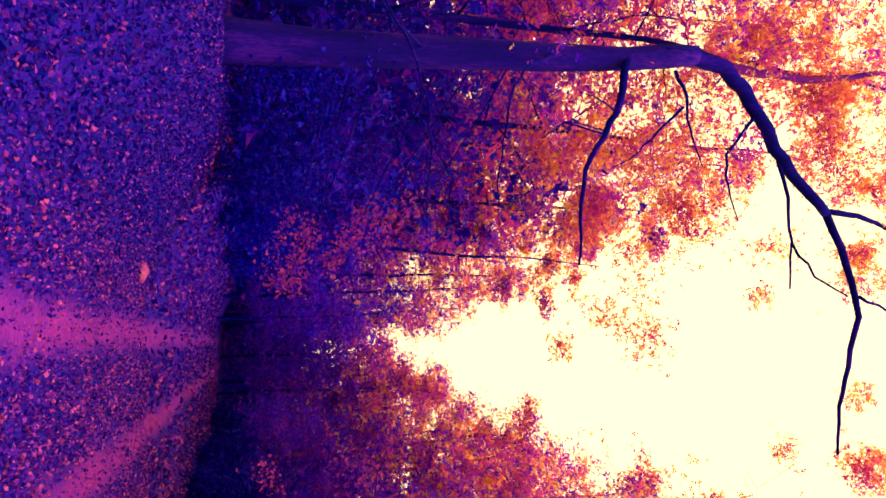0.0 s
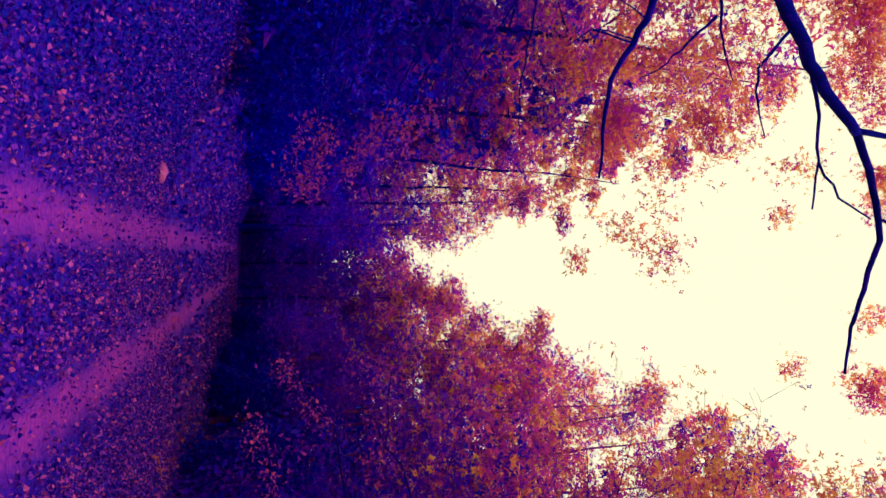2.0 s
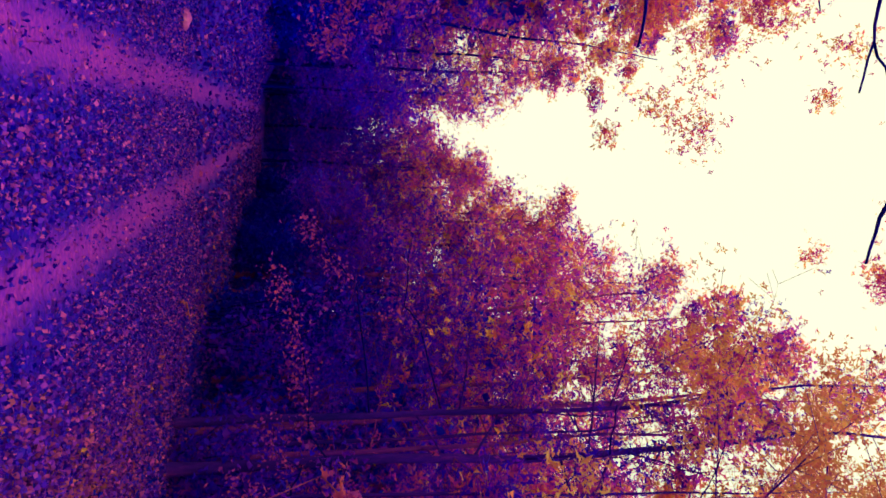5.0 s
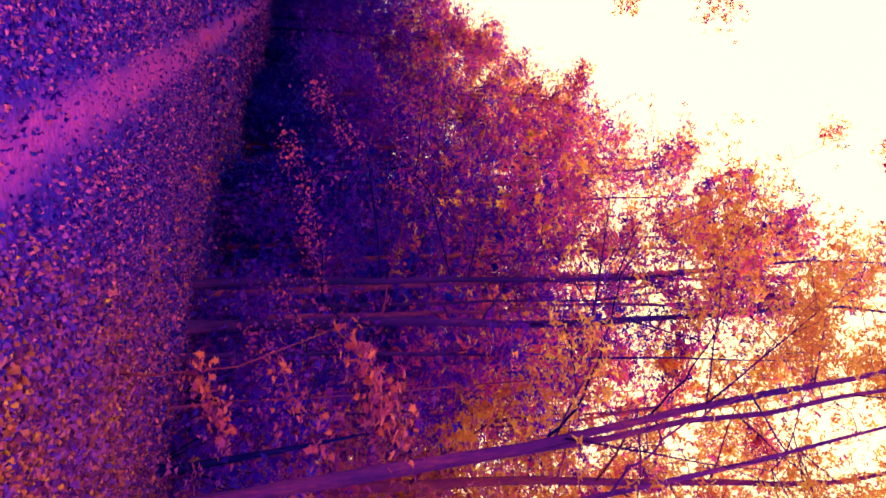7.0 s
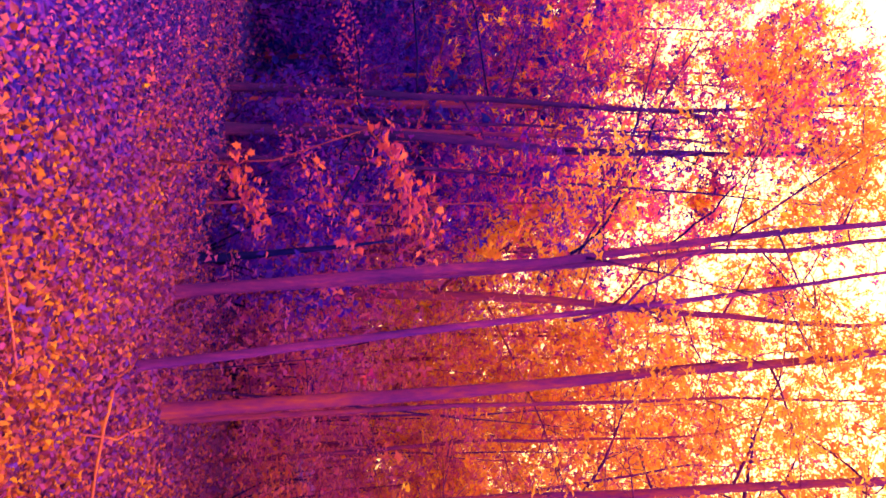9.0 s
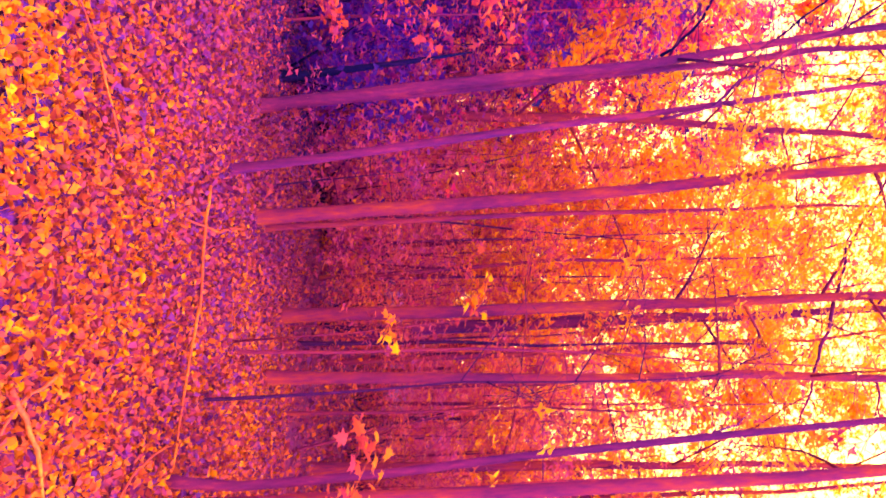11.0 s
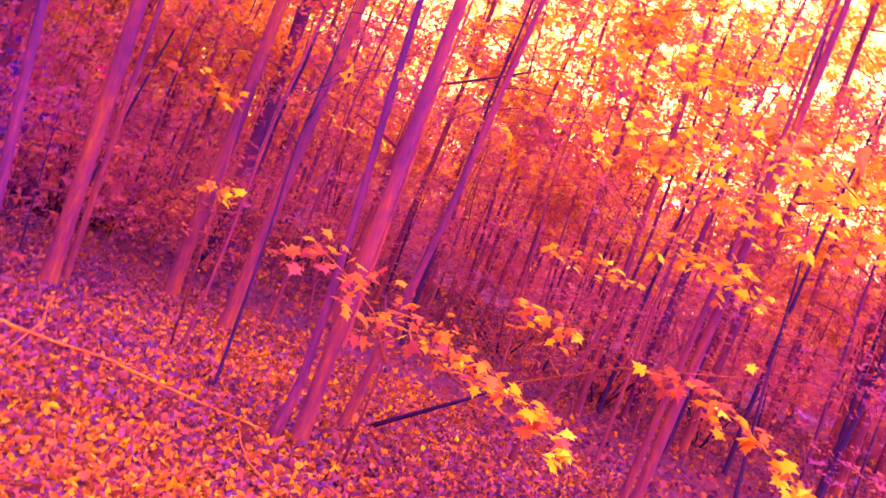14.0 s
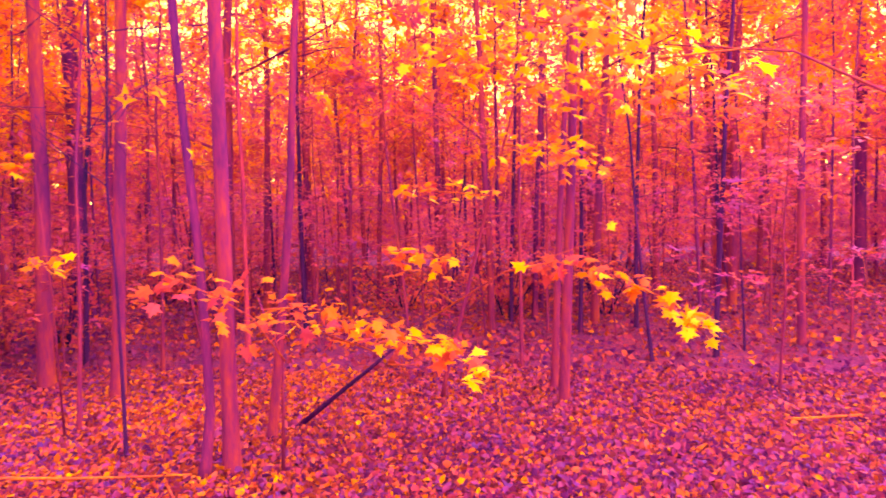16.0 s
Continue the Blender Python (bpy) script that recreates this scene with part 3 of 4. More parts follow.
for i, (x, y, r, lx, ly, h) in enumerate(NEAR + MORE):
    pale = i == 10
    thin = r < 0.045
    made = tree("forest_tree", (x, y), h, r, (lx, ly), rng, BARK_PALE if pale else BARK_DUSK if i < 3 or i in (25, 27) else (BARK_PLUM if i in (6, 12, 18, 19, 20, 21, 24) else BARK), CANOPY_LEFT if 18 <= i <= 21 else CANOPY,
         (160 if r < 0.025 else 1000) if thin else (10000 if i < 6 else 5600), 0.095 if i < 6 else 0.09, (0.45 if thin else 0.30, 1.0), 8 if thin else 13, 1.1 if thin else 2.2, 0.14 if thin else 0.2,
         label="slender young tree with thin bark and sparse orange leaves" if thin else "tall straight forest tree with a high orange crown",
         group="trees of the wood", flare=1.6, keep=clear_of_path, form=SPRIG, gaps=0.06 if i < 6 else 0.12, backlit=(OAK_BACKLIT, CANOPY_GOLD) if 18 <= i <= 21 else (CANOPY, CANOPY_RIM), turn=(0.4, 0.75) if 18 <= i <= 21 else (0.2, 0.3), rim=0.05 if i < 6 else 0.09, inner=0.6)

    NEAR_TREES.append(made)


def long_branch(root, points, r0, r1, bark):
    """A long bare branch of a tree, given by places in the world."""
    q = [Vector(p) - Vector(root.location) for p in points]
    fine = []
    for i in range(len(q) - 1):
        for k in range(3):
            fine.append(q[i].lerp(q[i + 1], k / 3) + Vector(rng.normal(size=3)) * 0.012)
    fine.append(q[-1])
    m = len(fine) - 1
    bv, bf = [], []
    tube(bv, bf, fine, [r0 + (r1 - r0) * i / m for i in range(m + 1)], 6)
    part("branch", mesh_of("branch", bv, bf, bark), root)


long_branch(NEAR_TREES[0], [(4.75, 4.96, 3.84), (4.55, 5.05, 4.08), (4.19, 5.16, 4.27), (3.83, 5.26, 4.39), (3.47, 5.33, 4.46), (3.17, 5.35, 4.48)], 0.018, 0.006, BARK_DARK)
long_branch(NEAR_TREES[0], [(4.7, 5.04, 4.9), (4.36, 5.17, 5.31), (4.05, 5.25, 5.53), (3.63, 5.36, 5.71)], 0.014, 0.005, BARK_DARK)
long_branch(NEAR_TREES[2], [(4.46, 3.72, 3.45), (4.38, 3.78, 3.86), (4.19, 3.94, 4.18), (4.03, 4.06, 4.54), (3.91, 4.15, 4.91), (3.82, 4.21, 5.29)], 0.016, 0.006, BARK_DUSK)
long_branch(NEAR_TREES[5], [(6.82, 3.5, 5.82), (6.6, 3.7, 5.92), (6.4, 3.95, 6.0), (6.27, 4.13, 6.03)], 0.022, 0.008, BARK_DUSK)
long_branch(NEAR_TREES[5], [(6.82, 3.45, 5.8), (6.93, 3.0, 5.58), (7.04, 2.56, 5.32), (7.08, 2.23, 5.1)], 0.022, 0.008, BARK_DUSK)

# ---- the wood behind: repeats of some trees ----
VARIANTS = []
for i in range(8):
    VARIANTS.append(tree("forest_tree", (60 + 6 * i, -60, 0), 11 + i % 3 * 2.0, 0.05 + 0.014 * (i % 4), (0.01 * (i - 3), 0.008 * (2 - i)), rng, BARK,
                         (CANOPY_LEFT if i < 2 else CANOPY_EDGE) if i < 3 else (CANOPY if i % 2 else UNDER_LEAF), 4300 if i > 2 else 6400, 0.19 if i > 2 else 0.17, (0.2, 1.0), 12, 2.5, 0.2, label="forest tree with a purple trunk and orange leaves", group="trees of the wood", seg=7, gaps=0.08,
                         form=SPRIG, backlit=(OAK_BACKLIT, CANOPY_GOLD) if i < 3 else (CANOPY, CANOPY_RIM), turn=(0.2, 0.55), rim=0.09, inner=0.8))
prng = random.Random(21)
spots = []


def free(x, y, gap):
    return all((x - a) ** 2 + (y - b) ** 2 > gap * gap for a, b in spots)


tries = 0
while len(spots) < 88 and tries < 6000:
    tries += 1
    d, a = prng.uniform(9.5, 38), radians(prng.uniform(22, 132))
    x, y = d * math.sin(a), d * math.cos(a)
    if lane_u(x, y) < 4.6 or not free(x, y, 0.9 + 0.03 * d) or (radians(33) < a < radians(44) and d < 14):
        continue
    spots.append((x, y))
    copy_thing(VARIANTS[len(spots) % 3 if a < radians(42) else 3 + len(spots) % 5], pose(x, y, height(x, y), 0, 0, prng.uniform(0, 360)))

for i, first in enumerate(VARIANTS):
    d, a = 33 + i, radians(50 + 7 * i)
    x, y = d * math.sin(a), d * math.cos(a)
    first.location = (x, y, height(x, y))

# ---- thin poles between the trunks ----
POLES = []
for i in range(5):
    POLES.append(tree("pole_tree", (62 + 4 * i, -66, 0), 7.5 + 0.8 * i, 0.02 + 0.006 * i, (0.012 * (i - 2), 0.014 * (1 - i)), rng, (BARK, BARK_DUSK, BARK_PLUM)[i % 3], UNDER_LEAF, 170, 0.12, (0.35, 1.0), 6, 0.9, 0.14,
                      flat=0.75, label="thin bare-stemmed young tree among the trunks", group="trees of the wood", seg=6, form=SPRIG, up=0.3))
poles = 0
while poles < 70:
    d, a = prng.uniform(9, 24), radians(prng.uniform(50, 130))
    x, y = 0.8 + d * math.sin(a), -0.6 + d * math.cos(a)
    if not free(x, y, 0.5):
        continue
    spots.append((x, y))
    poles += 1
    m = pose(x, y, height(x, y), prng.uniform(-2, 2), prng.uniform(-2, 2), prng.uniform(0, 360))
    if poles <= len(POLES):
        POLES[poles - 1].matrix_world = m
    else:
        copy_thing(POLES[poles % 5], m)

# ---- trees along the right-hand edge of the lane ----
for i in range(16):
    y = 10.2 + i * 2.5 + prng.uniform(-0.8, 0.8)
    x = 0.08 * y + 4.8 - 0.05 * max(0, y - 10) + prng.uniform(0, 2.0)
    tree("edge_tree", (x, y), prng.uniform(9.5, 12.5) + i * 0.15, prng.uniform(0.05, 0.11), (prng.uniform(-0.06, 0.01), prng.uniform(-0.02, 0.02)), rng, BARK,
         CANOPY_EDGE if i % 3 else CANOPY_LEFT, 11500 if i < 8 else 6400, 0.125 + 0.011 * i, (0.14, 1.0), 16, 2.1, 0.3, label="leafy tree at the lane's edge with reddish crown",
         group="trees along the lane", gaps=0.05, form=SPRIG, backlit=(OAK_BACKLIT if i % 3 else CANOPY_SUN, CANOPY_GOLD), turn=(0.32, 0.7), rim=0.1, inner=0.8)

# ---- trees that crowd in where the lane narrows ----
for i, (x, y, h) in enumerate(((5.9, 40.5, 12.6), (6.9, 38.0, 13.2), (6.0, 46.0, 12.6), (1.7, 39.0, 14.0), (0.5, 36.0, 15.5), (2.3, 46.0, 14.0), (8.0, 35.0, 13.2), (7.6, 21.5, 13.2), (7.5, 27.0, 13.4))):
    tree("edge_tree", (x, y), h, 0.1, (0.0, 0.0), rng, BARK_DARK, CANOPY_EDGE if i % 2 else CANOPY_LEFT, 5200 if y > 30 else 8000, 0.26 if y > 30 else 0.18, (0.12, 1.0), 18, 1.6, 0.55,
         label="dark leafy tree where the lane narrows", group="trees along the lane", gaps=-0.12, form=SPRIG, backlit=(OAK_BACKLIT, CANOPY_GOLD), turn=(0.55, 0.85), rim=0.1, inner=0.8)

# ---- trees that close the lane far off ----
for i in range(12):
    x, y = -5 + i * 1.6 + prng.uniform(-0.5, 0.5), 46 + prng.uniform(0, 9) + (0 if 3 < i < 9 else 4)
    tree("edge_tree", (x, y), prng.uniform(10.2, 12.4) + 0.4 * abs(i - 5.5), 0.1, (0, 0), rng, BARK_DARK, CANOPY_LEFT, 4200, 0.26, (0.02, 1.0), 16, 2.4, 0.5,
         label="dark leafy tree where the lane bends away", group="trees along the lane", gaps=-0.3, backlit=(OAK_BACKLIT, CANOPY_SUN), turn=(0.6, 0.95), inner=0.7)

# ---- left bank: the great tree with its overhanging limb ----
big = new("great_tree")
big.location = (-3.6, 10.41, 1.15)
v, f = [], []
tube(v, f, [(0, 0, -0.3), (0, 0, 0.3), (0.02, 0, 1.5), (-0.05, -0.02, 3.5), (-0.1, -0.05, 5.5), (-0.16, -0.07, 6.7), (-0.25, -0.1, 7.5), (-0.3, -0.13, 8.05)],
     [0.42, 0.33, 0.29, 0.26, 0.23, 0.2, 0.21, 0.17], 12)
part("trunk", mesh_of("trunk", v, f, BARK_OAK), big)


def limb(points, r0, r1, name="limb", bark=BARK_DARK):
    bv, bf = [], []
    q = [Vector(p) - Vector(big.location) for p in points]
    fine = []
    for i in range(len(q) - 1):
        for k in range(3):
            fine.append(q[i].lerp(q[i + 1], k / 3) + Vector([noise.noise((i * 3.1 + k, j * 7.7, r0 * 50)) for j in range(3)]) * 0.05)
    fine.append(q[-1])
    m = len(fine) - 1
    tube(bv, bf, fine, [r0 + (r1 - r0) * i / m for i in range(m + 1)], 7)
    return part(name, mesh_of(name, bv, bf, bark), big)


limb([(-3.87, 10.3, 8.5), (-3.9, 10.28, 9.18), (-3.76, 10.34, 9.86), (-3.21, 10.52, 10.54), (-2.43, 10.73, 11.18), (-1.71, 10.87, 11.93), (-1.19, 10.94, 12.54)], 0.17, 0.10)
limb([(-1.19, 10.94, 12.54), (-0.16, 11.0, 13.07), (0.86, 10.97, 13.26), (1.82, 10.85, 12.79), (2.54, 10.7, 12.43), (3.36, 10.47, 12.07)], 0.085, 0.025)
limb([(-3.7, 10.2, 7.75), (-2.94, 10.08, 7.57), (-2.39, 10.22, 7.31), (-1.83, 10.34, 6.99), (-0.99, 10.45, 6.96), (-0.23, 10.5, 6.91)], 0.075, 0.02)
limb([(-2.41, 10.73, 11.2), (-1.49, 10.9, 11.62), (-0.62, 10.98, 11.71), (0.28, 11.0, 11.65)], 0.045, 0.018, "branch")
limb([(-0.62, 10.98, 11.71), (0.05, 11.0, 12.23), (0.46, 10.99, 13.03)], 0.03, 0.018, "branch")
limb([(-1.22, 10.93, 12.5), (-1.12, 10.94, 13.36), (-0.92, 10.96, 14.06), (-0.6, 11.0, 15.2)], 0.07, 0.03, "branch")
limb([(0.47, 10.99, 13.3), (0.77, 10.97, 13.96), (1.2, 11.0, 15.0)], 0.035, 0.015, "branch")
limb([(-3.9, 10.4, 8.6), (-4.1, 11.24, 10.15), (-4.05, 11.3, 11.37), (-3.99, 11.32, 12.63), (-4.16, 11.26, 14.3), (-4.3, 11.3, 16.0)], 0.13, 0.04, bark=BARK)
limb([(-3.0, 10.6, 10.7), (-2.2, 10.5, 9.9), (-1.6, 10.6, 10.0), (-1.0, 10.6, 10.2)], 0.035, 0.012, "branch")
limb([(-2.4, 10.2, 7.3), (-2.6, 10.3, 6.6), (-2.3, 10.3, 6.2)], 0.02, 0.008, "branch")
limb([(-2.76, 10.13, 7.5), (-2.96, 10.07, 7.14), (-3.07, 10.04, 6.72)], 0.018, 0.006, "branch")
limb([(-2.44, 10.21, 7.35), (-2.54, 10.19, 6.98), (-2.6, 10.17, 6.47)], 0.016, 0.006, "branch")
limb([(-3.64, 10.38, 8.83), (-3.23, 10.51, 9.14), (-2.66, 10.67, 9.29), (-1.97, 10.82, 9.67)], 0.04, 0.01, "branch")
limb([(-2.97, 10.3, 8.9), (-2.54, 10.5, 8.47), (-2.19, 10.57, 8.16), (-1.9, 10.5, 7.6)], 0.03, 0.008, "branch")
limb([(-2.65, 9.12, 5.21), (-2.02, 9.28, 5.12), (-1.38, 9.4, 5.08), (-0.8, 9.47, 5.11)], 0.018, 0.007, "branch")
limb([(-3.7, 10.2, 6.4), (-3.2, 9.6, 5.6), (-2.65, 9.12, 5.21)], 0.03, 0.018, "branch")
limb([(-3.65, 10.2, 4.2), (-3.5, 8.8, 3.4), (-3.44, 7.9, 3.1), (-2.99, 7.96, 3.37), (-2.57, 8.1, 3.61), (-2.11, 8.23, 3.76), (-1.64, 8.34, 3.8), (-1.07, 8.43, 3.75), (-0.65, 8.48, 3.74)], 0.02, 0.008, "branch")
CLUMPS = [  # leaf clumps of the great tree: centre and half-widths
    (-2.8, 11.6, 8.4, 0.9, 1.0, 0.8), (-2.1, 11.6, 9.6, 1.0, 1.0, 0.8), (-1.0, 11.6, 9.9, 0.6, 0.7, 0.55), (-0.9, 11.7, 8.9, 0.6, 0.8, 0.6), (-1.2, 11.8, 7.9, 0.8, 0.9, 0.6),
    (-0.5, 11.6, 6.9, 0.6, 0.6, 0.5), (-2.6, 11.7, 7.2, 0.9, 1.0, 0.7), (-4.5, 11.8, 11.2, 1.2, 1.3, 1.0), (-5.0, 11.8, 12.9, 1.3, 1.3, 1.0), (-3.9, 11.8, 13.9, 1.1, 1.1, 0.8),
    (-3.0, 11.6, 13.2, 0.9, 0.9, 0.7), (-1.8, 11.4, 14.2, 1.0, 0.9, 0.8), (-0.3, 11.4, 13.9, 0.7, 0.6, 0.5), (-0.6, 11.5, 11.6, 0.35, 0.35, 0.45), (0.3, 11.4, 8.5, 0.4, 0.4, 0.35),
    (0.7, 11.4, 7.9, 0.35, 0.35, 0.3), (1.05, 11.5, 8.8, 0.45, 0.4, 0.35), (1.2, 11.5, 7.0, 0.22, 0.25, 0.2), (2.5, 11.3, 13.5, 0.3, 0.3, 0.25), (3.8, 11.3, 13.7, 0.7, 0.6, 0.4),
    (3.5, 11.5, 11.8, 0.25, 0.25, 0.2), (0.42, 11.4, 11.3, 0.2, 0.2, 0.2),
]
cl, loose = [], []
for x, y, z, a, b, c in CLUMPS:   # the small ones at the twig ends are loose and light
    k, wide = (int(4200 * a * b) + 150, 1.0) if a > 0.5 else (int(1500 * a * b) + 40, 1.25)
    q = rng.normal(size=(k, 3)) * 0.52 * wide
    cl.append(q * np.array([a, b, c]) + np.array([x + 3.6, y - 10.41, z - 1.15]))
    loose.append(np.full(k, a <= 0.5))
cl, loose = np.concatenate(cl), np.concatenate(loose)
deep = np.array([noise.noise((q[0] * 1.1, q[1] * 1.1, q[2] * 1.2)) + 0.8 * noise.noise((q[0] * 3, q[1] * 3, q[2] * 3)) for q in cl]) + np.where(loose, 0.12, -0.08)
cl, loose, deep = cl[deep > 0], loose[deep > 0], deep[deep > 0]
# backlight put into the colour: gold at gaps and loose ends, darker inside
tagged(part("crown", leaf_mesh("crown", cl, 0.115, OAK_BACKLIT, rng, 0.4, form=SPRIG, second=CANOPY_GOLD, where=chance(rng, np.where(loose, 0.6, np.where(deep < 0.2, 0.9, 0.15)))), big), kind="stuff")
tagged(big, "great dark tree with a crooked limb arching over the lane", "tree")

# ---- trees of the left bank ----
LEFT = [  # x, y, radius, height, lean x
    (-7.0, 8.6, 0.10, 15, 0.0), (-5.2, 12.5, 0.12, 16, 0.02), (-3.9, 15.0, 0.11, 15, 0.04), (-6.2, 10.0, 0.09, 14, 0.0), (-4.2, 18.5, 0.12, 16, 0.04),
    (-3.0, 22.0, 0.12, 15, 0.04), (-5.5, 25.0, 0.13, 17, 0.04), (-1.8, 27.0, 0.12, 15, 0.03), (-0.6, 33.0, 0.12, 15, 0.02), (-4.6, 36.0, 0.13, 17, 0.02),
    (0.4, 40.0, 0.12, 15, 0.0), (-7.5, 14.0, 0.12, 16, 0.02), (-8.5, 19.0, 0.12, 17, 0.0), (1.4, 47.0, 0.13, 14, 0.0), (-2.5, 44.0, 0.13, 17, 0.0),
    (-2.2, 31.0, 0.1, 13, 0.02), (-7.0, 30.0, 0.1, 17, 0.0),
]
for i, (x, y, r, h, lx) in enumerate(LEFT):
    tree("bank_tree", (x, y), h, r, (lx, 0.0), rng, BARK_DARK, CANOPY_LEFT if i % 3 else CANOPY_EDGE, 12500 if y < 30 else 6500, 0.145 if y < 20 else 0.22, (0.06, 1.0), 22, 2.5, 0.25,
         label="dark leafy tree on the bank beside the lane", group="trees along the lane", up=0.4, gaps=-0.04 if y > 20 else 0.06, form=SPRIG, backlit=(OAK_BACKLIT, CANOPY_GOLD), turn=(0.3, 0.6), rim=0.13, inner=0.75)

# ---- undergrowth: bushes of both edges ----
def bush(x, y, w, h, leaves, size, leaf, label, group):
    root = new("bush")
    root.location = (x, y, height(x, y))
    n = 7
    pts = []
    for k in range(n):
        a = 2.4 * k + x
        tip = Vector((math.cos(a) * w * rng.uniform(0.4, 1), math.sin(a) * w * rng.uniform(0.4, 1), h * rng.uniform(0.6, 1.1)))
        way = bent((0.05 * math.cos(a), 0.05 * math.sin(a), -0.05), tip, 5, 0.15, rng)
        bv, bf = [], []
        tube(bv, bf, way, [0.014 * (1 - 0.8 * i / 5) for i in range(6)], 5)
        part("stem", mesh_of("stem", bv, bf, BARK_DARK), root)
        per = leaves // n
        i = rng.integers(1, 6, per)
        base = np.array([tuple(p) for p in way])[i]
        pts.append(base + rng.normal(size=(per, 3)) * np.array([0.22 * w, 0.22 * w, 0.12 * h]))
    c = np.concatenate(pts)
    c[:, 2] = np.maximum(c[:, 2], 0.03)
    tagged(part("foliage", leaf_mesh("foliage", c, size, leaf, rng, 0.5), root), kind="stuff")
    return tagged(root, label, "bush", group)


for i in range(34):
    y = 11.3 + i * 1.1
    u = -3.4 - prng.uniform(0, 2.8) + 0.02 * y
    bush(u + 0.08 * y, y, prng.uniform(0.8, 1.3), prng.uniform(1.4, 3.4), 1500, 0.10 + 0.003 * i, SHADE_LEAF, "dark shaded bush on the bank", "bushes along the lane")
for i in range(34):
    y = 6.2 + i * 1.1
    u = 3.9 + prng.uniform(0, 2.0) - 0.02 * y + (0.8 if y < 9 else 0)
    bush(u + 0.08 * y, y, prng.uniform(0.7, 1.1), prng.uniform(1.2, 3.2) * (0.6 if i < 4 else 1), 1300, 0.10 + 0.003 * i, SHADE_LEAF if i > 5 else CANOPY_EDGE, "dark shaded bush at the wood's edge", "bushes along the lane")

# ---- young maples under the trees of the wood ----
tries = 0
kept = []
while len(kept) < 84 and tries < 3000:
    tries += 1
    d, a = prng.uniform(6.5, 20), radians(prng.uniform(30, 112))
    x, y = 0.8 + d * math.sin(a), -0.6 + d * math.cos(a)
    if lane_u(x, y) < 4.4 or any((x - p) ** 2 + (y - q) ** 2 < 0.7 for p, q in kept):
        continue
    kept.append((x, y))
    h = prng.uniform(1.6, 5.5)
    # saplings by the lane's dark edge get the shade-coloured leaf
    tree("maple_sapling", (x, y), h, 0.008 + 0.003 * h, (prng.uniform(-0.15, 0.15), prng.uniform(-0.15, 0.15)), rng, BARK if len(kept) % 3 else BARK_PLUM, CANOPY_EDGE if x < 0.86 * y and d < 13 else (UNDER_LEAF if len(kept) % 2 else HAZE_LEAF), 380, 0.12, (0.3, 1.0), 7,
         0.9, 0.13, flat=0.75, form=SPRIG, label="young maple with level sprays of reddish leaves", category="sapling", group="saplings of the wood", up=0.2, seg=5)

# ---- distance: the wood goes on as a belt of trunks and foliage ----
def belt(name, a0, a1, d0, d1, count, size, z1, leaf, seed, label, z0=0.0, ends=CANOPY_SUN):
    r2 = np.random.default_rng(seed)
    clumps = max(20, count // (130 if d0 < 45 else 45))
    a = np.radians(r2.uniform(a0, a1, clumps))
    d = r2.uniform(d0, d1, clumps)
    lump = np.array([noise.noise((math.sin(q) * 9, math.cos(q) * 9, 3)) for q in a])
    z = z0 + r2.uniform(0, 1, clumps) ** 1.15 * (z1 - z0 + 4 * lump)
    pick = r2.integers(0, clumps, count)
    wide = r2.uniform(0.6, 1.5, clumps)[pick]
    x = (d * np.sin(a))[pick] + r2.normal(size=count) * wide
    y = (d * np.cos(a))[pick] + r2.normal(size=count) * wide
    z = np.abs(z[pick] + r2.normal(size=count) * 0.55 * wide)
    ok = (x - 0.08 * y < -3.5) | (x - 0.08 * y > 4.5) | (y > 48)
    # high up, dark foliage mixes in the `ends` leaf: skylight as colour
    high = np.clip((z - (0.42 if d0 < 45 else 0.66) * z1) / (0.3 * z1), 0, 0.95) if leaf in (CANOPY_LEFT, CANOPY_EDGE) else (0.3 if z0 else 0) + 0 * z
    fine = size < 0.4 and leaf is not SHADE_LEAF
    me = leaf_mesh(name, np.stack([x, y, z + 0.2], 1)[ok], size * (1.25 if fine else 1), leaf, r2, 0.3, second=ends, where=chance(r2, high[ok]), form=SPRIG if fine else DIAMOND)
    return tagged(new(name, me), label, "far woods", kind="stuff")


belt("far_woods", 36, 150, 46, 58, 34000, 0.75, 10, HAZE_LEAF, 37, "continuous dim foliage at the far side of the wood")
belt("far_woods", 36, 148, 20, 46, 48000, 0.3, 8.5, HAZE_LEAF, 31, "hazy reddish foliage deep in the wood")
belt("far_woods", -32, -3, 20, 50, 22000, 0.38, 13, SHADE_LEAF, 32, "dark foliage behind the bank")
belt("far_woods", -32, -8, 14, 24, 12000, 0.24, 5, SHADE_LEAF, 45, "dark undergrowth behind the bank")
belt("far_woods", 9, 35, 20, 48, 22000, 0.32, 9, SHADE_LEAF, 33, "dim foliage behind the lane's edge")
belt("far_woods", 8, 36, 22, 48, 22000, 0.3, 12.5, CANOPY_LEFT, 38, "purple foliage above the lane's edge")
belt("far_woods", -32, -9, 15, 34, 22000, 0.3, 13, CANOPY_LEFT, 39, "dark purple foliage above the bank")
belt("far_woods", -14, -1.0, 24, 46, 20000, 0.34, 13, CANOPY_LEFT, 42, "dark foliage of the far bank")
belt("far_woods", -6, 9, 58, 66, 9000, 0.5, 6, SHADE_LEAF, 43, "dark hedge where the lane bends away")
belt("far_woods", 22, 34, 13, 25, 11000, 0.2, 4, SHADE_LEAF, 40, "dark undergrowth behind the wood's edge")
belt("far_woods", 35, 43, 9.5, 14, 1500, 0.12, 2.0, CANOPY_EDGE, 44, "dark low undergrowth between the trunks")
